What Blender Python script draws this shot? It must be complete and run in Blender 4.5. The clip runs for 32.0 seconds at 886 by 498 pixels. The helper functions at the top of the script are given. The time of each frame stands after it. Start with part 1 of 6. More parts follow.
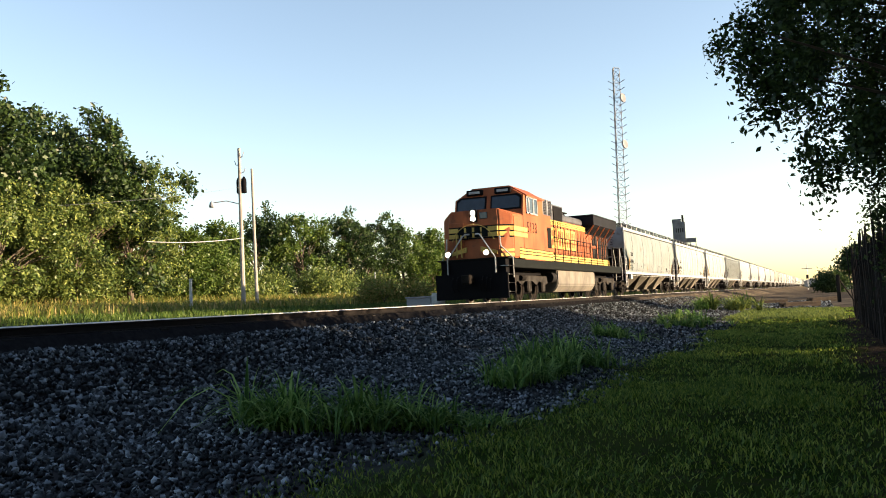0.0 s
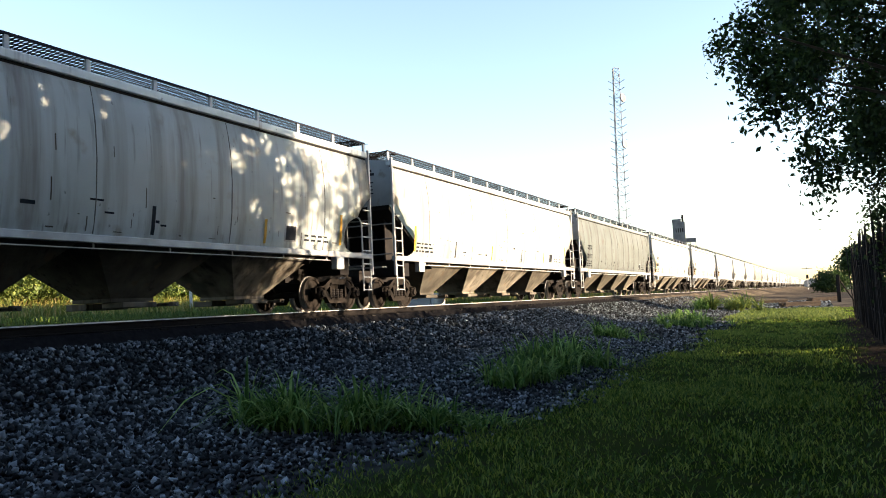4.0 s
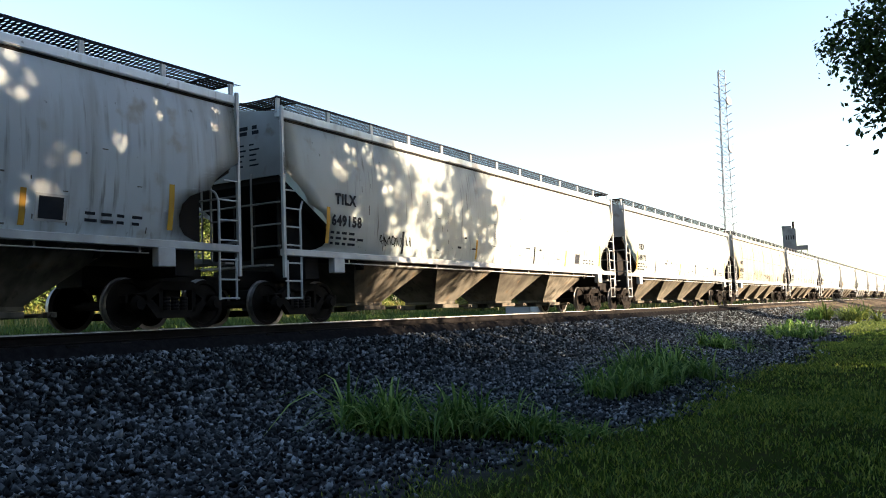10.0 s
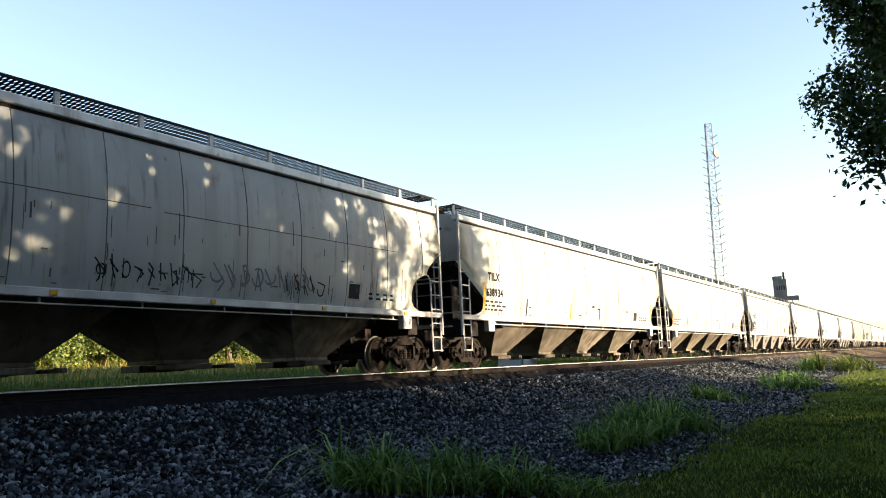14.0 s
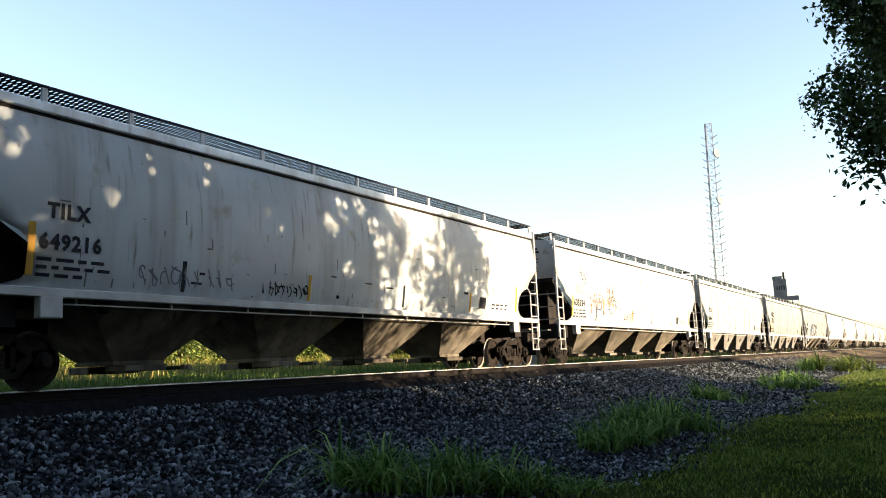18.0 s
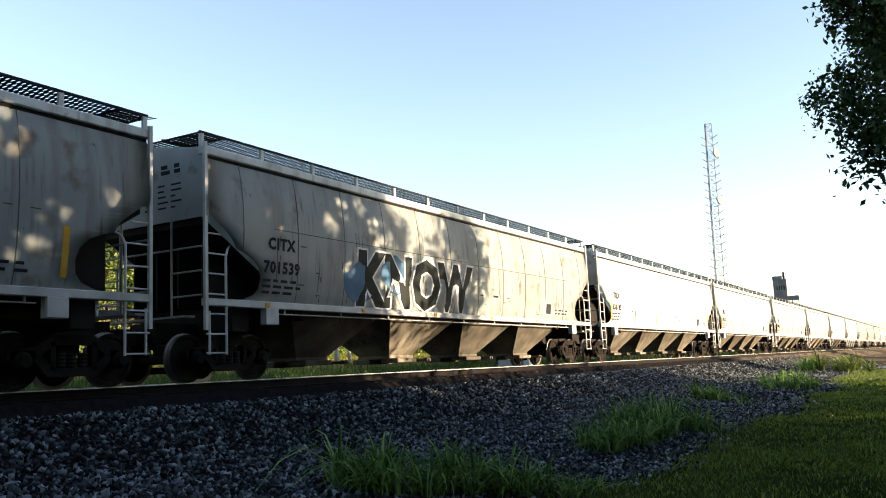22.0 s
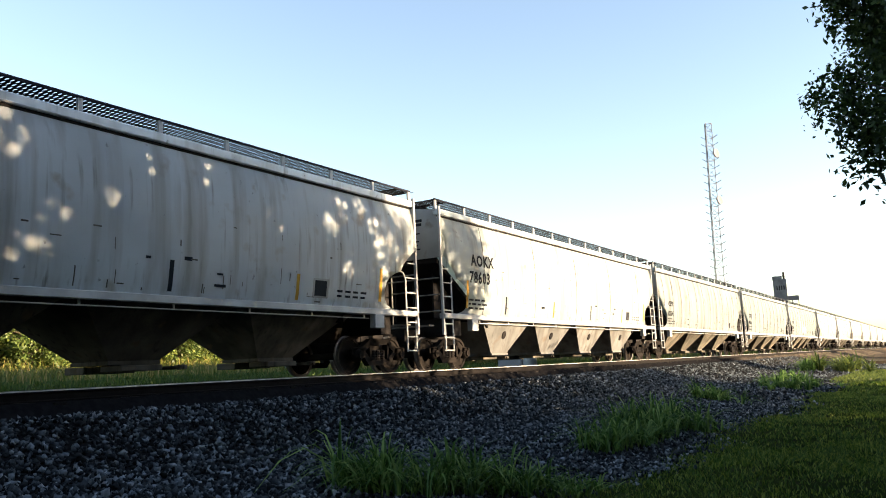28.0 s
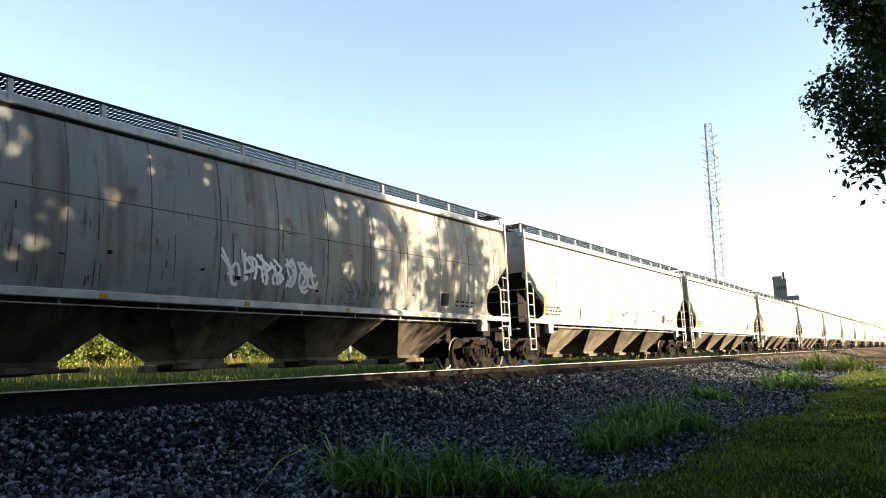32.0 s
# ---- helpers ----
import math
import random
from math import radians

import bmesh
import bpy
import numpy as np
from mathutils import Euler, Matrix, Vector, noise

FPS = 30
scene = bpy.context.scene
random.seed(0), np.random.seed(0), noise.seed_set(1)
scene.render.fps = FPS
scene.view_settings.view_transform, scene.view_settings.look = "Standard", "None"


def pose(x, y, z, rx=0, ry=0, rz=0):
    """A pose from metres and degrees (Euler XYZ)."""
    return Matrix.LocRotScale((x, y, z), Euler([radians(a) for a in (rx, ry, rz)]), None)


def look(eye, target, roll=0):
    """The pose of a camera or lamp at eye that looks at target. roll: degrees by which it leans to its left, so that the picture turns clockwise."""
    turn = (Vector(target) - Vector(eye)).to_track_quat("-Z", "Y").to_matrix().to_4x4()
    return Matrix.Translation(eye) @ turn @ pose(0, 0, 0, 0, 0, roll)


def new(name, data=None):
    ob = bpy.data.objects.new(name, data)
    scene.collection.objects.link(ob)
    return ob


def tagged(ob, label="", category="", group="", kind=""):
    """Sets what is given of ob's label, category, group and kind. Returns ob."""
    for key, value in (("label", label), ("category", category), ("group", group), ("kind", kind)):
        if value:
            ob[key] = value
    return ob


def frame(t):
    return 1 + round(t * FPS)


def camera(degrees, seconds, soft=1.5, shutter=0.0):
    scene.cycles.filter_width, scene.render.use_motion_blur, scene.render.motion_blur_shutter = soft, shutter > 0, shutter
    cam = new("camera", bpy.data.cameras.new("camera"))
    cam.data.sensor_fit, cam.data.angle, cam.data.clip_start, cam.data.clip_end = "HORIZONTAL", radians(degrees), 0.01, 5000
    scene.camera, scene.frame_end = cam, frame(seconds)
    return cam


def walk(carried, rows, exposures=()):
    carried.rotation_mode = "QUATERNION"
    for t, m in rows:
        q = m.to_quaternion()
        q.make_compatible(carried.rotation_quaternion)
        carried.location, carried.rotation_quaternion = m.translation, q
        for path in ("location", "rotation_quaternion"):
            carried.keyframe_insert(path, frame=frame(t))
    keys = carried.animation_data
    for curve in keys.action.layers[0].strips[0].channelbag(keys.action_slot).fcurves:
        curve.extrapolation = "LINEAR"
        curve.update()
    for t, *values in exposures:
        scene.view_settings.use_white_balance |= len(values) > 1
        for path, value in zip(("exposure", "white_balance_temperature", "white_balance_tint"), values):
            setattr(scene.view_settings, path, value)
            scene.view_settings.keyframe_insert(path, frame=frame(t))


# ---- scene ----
# ---------------------------------------------------------------- camera and walk
# World: the track runs along +Y (the train comes from +Y towards -Y), rail top is z = 0.
TRACK_X = -13.08
EYE = Vector((0.0, 0.0, 0.078))


def aim(yaw, pitch, roll):
    """The camera's pose: yaw from +Y towards -X, pitch up, roll, in degrees."""
    y, p = radians(yaw), radians(pitch)
    return look(EYE, EYE + Vector((-math.sin(y) * math.cos(p), math.cos(y) * math.cos(p), math.sin(p))), roll)


cam = camera(55.07, 32.0, soft=1.0)
WALK = [
    (0, 23.871, 3.601, -2.647), (6.5, 23.85, 3.60, -2.645), (7, 23.793, 3.678, -2.575), (7.5, 23.925, 3.819, -2.591),
    (8, 24.236, 4.166, -2.477), (8.5, 24.931, 4.191, -2.391), (9, 26.798, 4.34, -2.30), (9.5, 28.962, 4.381, -2.217),
    (10, 30.517, 4.398, -2.181), (10.5, 29.918, 4.30, -2.43), (11, 29.906, 4.305, -2.411), (12.5, 29.92, 4.311, -2.43),
    (13, 29.913, 4.946, -2.564), (13.5, 29.843, 6.875, -2.666), (14, 29.799, 7.918, -2.629), (32, 29.799, 7.918, -2.629)]
walk(cam, [(t, aim(a, b, c)) for t, a, b, c in WALK], [(t, e, k + 500, 18) for t, e, k in ((0, 1.98, 7900), (1, 2.06, 7800), (2.5, 2.32, 7350), (8.5, 2.48, 7250), (12.5, 2.48, 7250), (14, 2.34, 7800), (32, 2.34, 7850))])

# ---------------------------------------------------------------- world, sun, exposure
SUN_EL, SUN_AZ = radians(8.5), radians(18)          # azimuth from +X towards +Y
sun_dir = Vector((math.cos(SUN_EL) * math.cos(SUN_AZ), math.cos(SUN_EL) * math.sin(SUN_AZ), math.sin(SUN_EL)))
world = bpy.data.worlds.new("world")
scene.world = world
world.use_nodes = True
wn = world.node_tree.nodes
sky = wn.new("ShaderNodeTexSky")
sky.sky_type, sky.sun_disc = "NISHITA", False
sky.sun_elevation, sky.sun_rotation = SUN_EL, radians(90) - SUN_AZ
sky.air_density, sky.dust_density, sky.ozone_density = 0.88, 0.6, 2.1
world.node_tree.links.new(sky.outputs[0], wn["Background"].inputs[0])
wn["Background"].inputs[1].default_value = 0.118
sun = new("sun", bpy.data.lights.new("sun", "SUN"))
sun.data.energy, sun.data.angle, sun.data.color = 5.0, radians(0.5), (1.0, 0.87, 0.68)
sun.matrix_world = look(sun_dir * 100, (0, 0, 0))


# ---------------------------------------------------------------- small tools
def part(name, bm, material, parent=None, label="", at=None):
    """One bmesh (or mesh) as one object under a thing or a part."""
    if isinstance(bm, bmesh.types.BMesh):
        me = bpy.data.meshes.new(name)
        bm.normal_update()
        bm.to_mesh(me)
        bm.free()
    else:
        me = bm
    if material is not None and not me.materials:
        me.materials.append(material)
    ob = new(name, me)
    ob.parent = parent
    if at is not None:
        ob.matrix_basis = at
    if label:
        tagged(ob, label=label)
    return ob


def thing(name, m, label, category, group="", kind=""):
    ob = new(name)
    ob.empty_display_size = 0.2
    ob.matrix_basis = m
    return tagged(ob, label, category, group, kind)


def box(bm, x0, x1, y0, y1, z0, z1, bevel=0.0, m=None):
    vs = [bm.verts.new((x, y, z)) for x in (x0, x1) for y in (y0, y1) for z in (z0, z1)]
    fs = [bm.faces.new([vs[i] for i in q]) for q in ((0, 1, 3, 2), (4, 6, 7, 5), (0, 4, 5, 1), (2, 3, 7, 6), (0, 2, 6, 4), (1, 5, 7, 3))]
    if m is not None:
        bmesh.ops.transform(bm, matrix=m, verts=vs)
    if bevel:
        bmesh.ops.bevel(bm, geom=list({e for f in fs for e in f.edges}), offset=bevel, segments=1, affect="EDGES")
    return bm


def nb():
    return bmesh.new()


def bar(bm, a, b, r, n=6):
    """A round bar from a to b."""
    a, b = Vector(a), Vector(b)
    d = (b - a).normalized()
    u = d.orthogonal().normalized()
    v = d.cross(u)
    rings = []
    for p in (a, b):
        rings.append([bm.verts.new(p + r * (math.cos(k * 2 * math.pi / n) * u + math.sin(k * 2 * math.pi / n) * v)) for k in range(n)])
    for k in range(n):
        bm.faces.new((rings[0][k], rings[0][(k + 1) % n], rings[1][(k + 1) % n], rings[1][k]))
    bm.faces.new(rings[0][::-1])
    bm.faces.new(rings[1])
    return bm


def pipe(bm, pts, r, n=6):
    for a, b in zip(pts, pts[1:]):
        bar(bm, a, b, r, n)
    return bm


def disc(bm, c, axis, profile, n=20):
    """A turned body: profile of (radius, offset along the axis)."""
    c, axis = Vector(c), Vector(axis).normalized()
    u = axis.orthogonal().normalized()
    v = axis.cross(u)
    rings = [[bm.verts.new(c + axis * o + max(r, 0.001) * (math.cos(k * 2 * math.pi / n) * u + math.sin(k * 2 * math.pi / n) * v)) for k in range(n)] for r, o in profile]
    for p, q in zip(rings, rings[1:]):
        for k in range(n):
            bm.faces.new((p[k], p[(k + 1) % n], q[(k + 1) % n], q[k]))
    bm.faces.new(rings[0][::-1])
    bm.faces.new(rings[-1])
    return bm


def extrude(bm, outline, axis, a, b):
    """A prism: outline of 2D points in the plane across the axis, from a to b."""
    def put(p, h):
        return {"x": (h, p[0], p[1]), "y": (p[0], h, p[1]), "z": (p[0], p[1], h)}[axis]
    lo = [bm.verts.new(put(p, a)) for p in outline]
    hi = [bm.verts.new(put(p, b)) for p in outline]
    n = len(outline)
    for k in range(n):
        bm.faces.new((lo[k], lo[(k + 1) % n], hi[(k + 1) % n], hi[k]))
    bm.faces.new(lo[::-1])
    bm.faces.new(hi)
    bmesh.ops.recalc_face_normals(bm, faces=bm.faces)
    return bm


def np_mesh(name, verts, faces, smooth=False):
    """A mesh from arrays: verts (n, 3), faces (m, k)."""
    me = bpy.data.meshes.new(name)
    n, (m, k) = len(verts), faces.shape
    me.vertices.add(n)
    me.vertices.foreach_set("co", np.ascontiguousarray(verts, dtype=np.float32).ravel())
    me.loops.add(m * k)
    me.loops.foreach_set("vertex_index", np.ascontiguousarray(faces, dtype=np.int32).ravel())
    me.polygons.add(m)
    me.polygons.foreach_set("loop_start", np.arange(0, m * k, k, dtype=np.int32))
    me.polygons.foreach_set("loop_total", np.full(m, k, dtype=np.int32))
    if smooth:
        me.polygons.foreach_set("use_smooth", np.ones(m, dtype=bool))
    me.update(calc_edges=True)
    return me


# ---------------------------------------------------------------- materials
def material(name, colour, rough=0.6, metal=0.0, second=None, scale=3.0, bump=0.0, bump_scale=40.0, stretch=(1, 1, 1), vary=0.0, spots=None, spot_at=0.62, streak=None, spec=0.4):
    """A procedural surface: two colours mixed by noise, fine relief, optional stains, and a shift from piece to piece."""
    mt = bpy.data.materials.new(name)
    mt.use_nodes = True
    nt = mt.node_tree
    n, ln = nt.nodes, nt.links
    bsdf = n["Principled BSDF"]
    bsdf.inputs["Roughness"].default_value, bsdf.inputs["Metallic"].default_value = rough, metal
    bsdf.inputs["Specular IOR Level"].default_value = spec
    co = n.new("ShaderNodeTexCoord")
    mp = n.new("ShaderNodeMapping")
    mp.inputs["Scale"].default_value = stretch
    ln.new(co.outputs["Object"], mp.inputs["Vector"])

    def noise_at(s, detail=6.0, vec=mp):
        t = n.new("ShaderNodeTexNoise")
        t.inputs["Scale"].default_value, t.inputs["Detail"].default_value = s, detail
        ln.new(vec.outputs[0], t.inputs["Vector"])
        return t.outputs["Fac"]

    def ramp(fac, lo, hi):
        r = n.new("ShaderNodeMapRange")
        r.inputs["From Min"].default_value, r.inputs["From Max"].default_value = lo, hi
        ln.new(fac, r.inputs["Value"])
        return r.outputs[0]

    def mix(fac, a, b, kind="MIX"):
        x = n.new("ShaderNodeMix")
        x.data_type, x.blend_type = "RGBA", kind
        if isinstance(fac, float):
            x.inputs[0].default_value = fac
        else:
            ln.new(fac, x.inputs[0])
        for k, v in ((6, a), (7, b)):
            if isinstance(v, tuple):
                x.inputs[k].default_value = (*v, 1)
            else:
                ln.new(v, x.inputs[k])
        return x.outputs[2]

    col = mix(ramp(noise_at(scale), 0.35, 0.65), colour, second or tuple(c * 0.8 for c in colour))
    if spots:
        col = mix(ramp(noise_at(scale * 2.7, 8.0), spot_at, spot_at + 0.12), col, spots)
    if streak:
        m2 = n.new("ShaderNodeMapping")
        m2.inputs["Scale"].default_value = (1, 1, 0.06)
        ln.new(co.outputs["Object"], m2.inputs["Vector"])
        inf0 = n.new("ShaderNodeObjectInfo")
        amount = n.new("ShaderNodeMath")
        amount.operation, amount.use_clamp = "MULTIPLY", True
        grime = n.new("ShaderNodeMapRange")
        grime.inputs["To Min"].default_value, grime.inputs["To Max"].default_value = 0.35, 1.7
        ln.new(inf0.outputs["Random"], grime.inputs["Value"])
        ln.new(ramp(noise_at(2.6, 7.0, m2), 0.48, 0.78), amount.inputs[0])
        ln.new(grime.outputs[0], amount.inputs[1])
        col = mix(amount.outputs[0], col, streak)
        fine = n.new("ShaderNodeMath")
        fine.operation, fine.use_clamp = "MULTIPLY", True
        ln.new(ramp(noise_at(10.0, 5.0, m2), 0.56, 0.74), fine.inputs[0])
        ln.new(ramp(noise_at(0.9, 3.0), 0.42, 0.62), fine.inputs[1])
        col = mix(fine.outputs[0], col, tuple(c * 0.62 for c in streak))
        col = mix(ramp(noise_at(7.0, 3.0), 0.70, 0.76), col, tuple(c * 0.45 for c in colour))
    if vary:
        inf = n.new("ShaderNodeObjectInfo")
        hsv = n.new("ShaderNodeHueSaturation")
        ln.new(col, hsv.inputs["Color"])
        r = n.new("ShaderNodeMapRange")
        r.inputs["To Min"].default_value, r.inputs["To Max"].default_value = 1 - vary, 1 + vary
        ln.new(inf.outputs["Random"], r.inputs["Value"])
        ln.new(r.outputs[0], hsv.inputs["Value"])
        col = hsv.outputs[0]
    ln.new(col, bsdf.inputs["Base Color"])
    if bump:
        b = n.new("ShaderNodeBump")
        b.inputs["Strength"].default_value, b.inputs["Distance"].default_value = bump, 0.02
        ln.new(noise_at(bump_scale, 4.0), b.inputs["Height"])
        ln.new(b.outputs[0], bsdf.inputs["Normal"])
    return mt


def leaf_material(name, a, b, c, through_=0.35):
    """Leaves: three greens from leaf to leaf, some light passing through."""
    mt = bpy.data.materials.new(name)
    mt.use_nodes = True
    nt = mt.node_tree
    n, ln = nt.nodes, nt.links
    n.remove(n["Principled BSDF"])
    geo = n.new("ShaderNodeNewGeometry")
    rmp = n.new("ShaderNodeValToRGB")
    rmp.color_ramp.elements[0].color, rmp.color_ramp.elements[1].color = (*a, 1), (*c, 1)
    rmp.color_ramp.elements.new(0.5).color = (*b, 1)
    ln.new(geo.outputs["Random Per Island"], rmp.inputs[0])
    d, t, g, m, m2 = (n.new("ShaderNodeBsdf" + k) if k[0] != "M" else n.new("ShaderNodeMixShader") for k in ("Diffuse", "Translucent", "Glossy", "M", "M2"))
    for s in (d, t):
        ln.new(rmp.outputs[0], s.inputs["Color"])
    g.inputs["Roughness"].default_value = 0.45
    m.inputs[0].default_value, m2.inputs[0].default_value = through_, 0.02
    ln.new(d.outputs[0], m.inputs[1])
    ln.new(t.outputs[0], m.inputs[2])
    ln.new(m.outputs[0], m2.inputs[1])
    ln.new(g.outputs[0], m2.inputs[2])
    ln.new(m2.outputs[0], n["Material Output"].inputs[0])
    return mt


def glow(name, colour, power):
    mt = material(name, colour, 0.3)
    b = mt.node_tree.nodes["Principled BSDF"]
    b.inputs["Emission Color"].default_value, b.inputs["Emission Strength"].default_value = (*colour, 1), power
    return mt


M = {
    "grey_paint": material("grey_car_paint", (0.47, 0.54, 0.545), 0.45, 0, (0.385, 0.445, 0.45), 0.6, 0.12, 3.0, vary=0.08, spots=(0.33, 0.31, 0.27), spot_at=0.62, streak=(0.27, 0.275, 0.265)),
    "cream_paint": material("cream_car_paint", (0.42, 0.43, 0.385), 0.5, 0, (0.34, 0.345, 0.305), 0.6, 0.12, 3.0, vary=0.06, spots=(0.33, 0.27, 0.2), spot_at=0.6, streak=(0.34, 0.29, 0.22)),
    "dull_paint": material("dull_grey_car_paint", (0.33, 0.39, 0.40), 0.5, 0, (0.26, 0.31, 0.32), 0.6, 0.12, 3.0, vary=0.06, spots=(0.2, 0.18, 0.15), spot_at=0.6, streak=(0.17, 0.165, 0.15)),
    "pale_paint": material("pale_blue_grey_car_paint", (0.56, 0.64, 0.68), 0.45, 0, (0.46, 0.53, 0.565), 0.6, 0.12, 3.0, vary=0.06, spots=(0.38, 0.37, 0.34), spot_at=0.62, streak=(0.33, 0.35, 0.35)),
    "sooty_paint": material("dark_grey_car_paint", (0.165, 0.20, 0.205), 0.55, 0, (0.13, 0.155, 0.155), 0.6, 0.12, 3.0, vary=0.06, spots=(0.12, 0.115, 0.1), spot_at=0.6, streak=(0.09, 0.09, 0.085)),
    "white_paint": material("white_trim_paint", (0.35, 0.375, 0.38), 0.55, 0, (0.24, 0.25, 0.25), 1.8, vary=0.06, spots=(0.4, 0.36, 0.3)),
    # near-black: the shade inside the open wagon ends is put into this colour
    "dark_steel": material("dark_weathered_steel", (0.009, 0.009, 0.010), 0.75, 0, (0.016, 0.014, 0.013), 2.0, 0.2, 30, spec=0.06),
    # blue tint and darkness carry reflected sky and underside shade in the base colour
    "walk_steel": material("blue_black_walkway_steel", (0.010, 0.013, 0.022), 0.6, 0, (0.007, 0.009, 0.014), 2.0, spec=0.06),
    # darkened well below sunlit dusty steel, to carry the shade under the wagons
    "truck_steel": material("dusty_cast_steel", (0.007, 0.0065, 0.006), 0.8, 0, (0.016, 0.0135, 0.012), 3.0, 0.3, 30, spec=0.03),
    # grime and streaks, plus a base darkened for the shade under the body
    "bay_paint": material("grimy_shaded_hopper_paint", (0.13, 0.12, 0.10), 0.8, 0, (0.052, 0.049, 0.042), 1.2, 0.2, 20, vary=0.4, spots=(0.11, 0.085, 0.06), spot_at=0.58, streak=(0.035, 0.03, 0.025), spec=0.03),
    "bay_grey": material("grey_hopper_paint", (0.145, 0.15, 0.148), 0.7, 0, (0.085, 0.087, 0.085), 1.0, 0.2, 20, vary=0.2, spots=(0.1, 0.085, 0.07), spot_at=0.58, streak=(0.06, 0.055, 0.05), spec=0.1),
    "tank": material("dusty_fuel_tank_paint", (0.15, 0.14, 0.12), 0.7, 0, (0.09, 0.083, 0.072), 1.2, 0.15, 20, streak=(0.07, 0.062, 0.05), spec=0.15),
    "loco_truck": material("dusty_locomotive_truck_steel", (0.035, 0.033, 0.031), 0.8, 0, (0.012, 0.011, 0.010), 3.0, 0.3, 30, spec=0.03),
    "hood_grey": material("faded_grey_hood_paint", (0.075, 0.08, 0.09), 0.6, 0, (0.045, 0.048, 0.055), 1.2, 0.1, 8, streak=(0.03, 0.03, 0.032), spec=0.15),
    "tread": material("polished_tread_steel", (0.2, 0.19, 0.18), 0.45, 0.8),
    "rail": material("rail_rusty_steel", (0.010, 0.0085, 0.008), 0.75, 0, (0.007, 0.006, 0.0055), 6, 0.2, 60, spec=0.05),
    # pale base colour paints in the sky's bright line along the polished head
    "rail_top": material("rail_head_pale_sheen", (0.62, 0.61, 0.6), 0.4, 0.4),
    "tie": material("creosoted_wood", (0.009, 0.0085, 0.008), 0.9, 0, (0.013, 0.012, 0.011), 4, 0.4, 30, (1, 6, 6), vary=0.25, spec=0.08),
    "black": material("black_paint", (0.006, 0.006, 0.007), 0.75, spec=0.04),
    "mark": material("dark_stencil_paint", (0.014, 0.017, 0.022), 0.7, spec=0.05),
    "yellow_mark": material("yellow_reflective_strip", (0.42, 0.24, 0.03), 0.6, 0, (0.3, 0.16, 0.03), 3.0, spec=0.1),
    "orange": material("orange_locomotive_paint", (0.285, 0.085, 0.034), 0.6, 0, (0.205, 0.052, 0.021), 0.9, 0.06, 4, spots=(0.16, 0.055, 0.028), spot_at=0.6, streak=(0.13, 0.045, 0.025), spec=0.12),
    "green": material("dark_green_locomotive_paint", (0.008, 0.010, 0.010), 0.75, spec=0.03),
    "hood_green": material("dark_radiator_paint", (0.014, 0.015, 0.019), 0.65, 0, (0.009, 0.010, 0.012), 1.0, spec=0.03),
    "yellow": material("yellow_stripe_paint", (0.50, 0.34, 0.09), 0.55, 0, (0.32, 0.21, 0.06), 2.5, spots=(0.16, 0.10, 0.04), spec=0.15),
    "glass": material("dark_cab_glass", (0.02, 0.03, 0.04), 0.06),
    "lamp": glow("headlight", (1.0, 0.95, 0.82), 14.0),
    "bark": material("tree_bark", (0.09, 0.07, 0.05), 0.9, 0, (0.05, 0.04, 0.03), 8, 0.6, 25, (1, 1, 0.3)),
    "old_tie": material("old_grey_brown_tie_wood", (0.13, 0.095, 0.065), 0.9, 0, (0.08, 0.06, 0.045), 4, 0.4, 30, (1, 6, 6), vary=0.2, spec=0.08),
    "pole": material("weathered_pole_wood", (0.30, 0.28, 0.255), 0.85, 0, (0.19, 0.175, 0.16), 4, 0.3, 30, (1, 1, 0.1)),
    "fence": material("dark_weathered_fence_wood", (0.028, 0.024, 0.022), 0.9, 0, (0.016, 0.014, 0.013), 5, 0.4, 30, (1, 1, 0.2), vary=0.3, spec=0.05),
    "galv": material("galvanised_steel", (0.3, 0.31, 0.33), 0.5, 0.5),
    "weld": material("painted_weld_line", (0.18, 0.19, 0.185), 0.7, 0, (0.09, 0.09, 0.085), 0.9, spec=0.1),
    "seam": material("grimy_weld_seam", (0.21, 0.215, 0.205), 0.7, 0, (0.13, 0.13, 0.12), 2.0),
    "end_paint": material("grimy_end_sheet_paint", (0.27, 0.295, 0.30), 0.6, 0, (0.19, 0.205, 0.205), 0.8, 0.1, 3.0, vary=0.12, spots=(0.15, 0.13, 0.11), spot_at=0.6, spec=0.15),
    "joint": material("rusty_dark_panel_joint", (0.12, 0.12, 0.11), 0.7, 0, (0.07, 0.06, 0.05), 2.0, spec=0.1),
    "tower": material("dark_weathered_concrete", (0.14, 0.15, 0.165), 0.85, 0, (0.095, 0.10, 0.115), 0.4, 0.2, 20),
    "mast": material("dull_grey_mast_steel", (0.12, 0.13, 0.15), 0.7, 0.0),
    "concrete": material("concrete", (0.30, 0.31, 0.33), 0.85, 0, (0.24, 0.25, 0.27), 0.4, 0.2, 20),
}
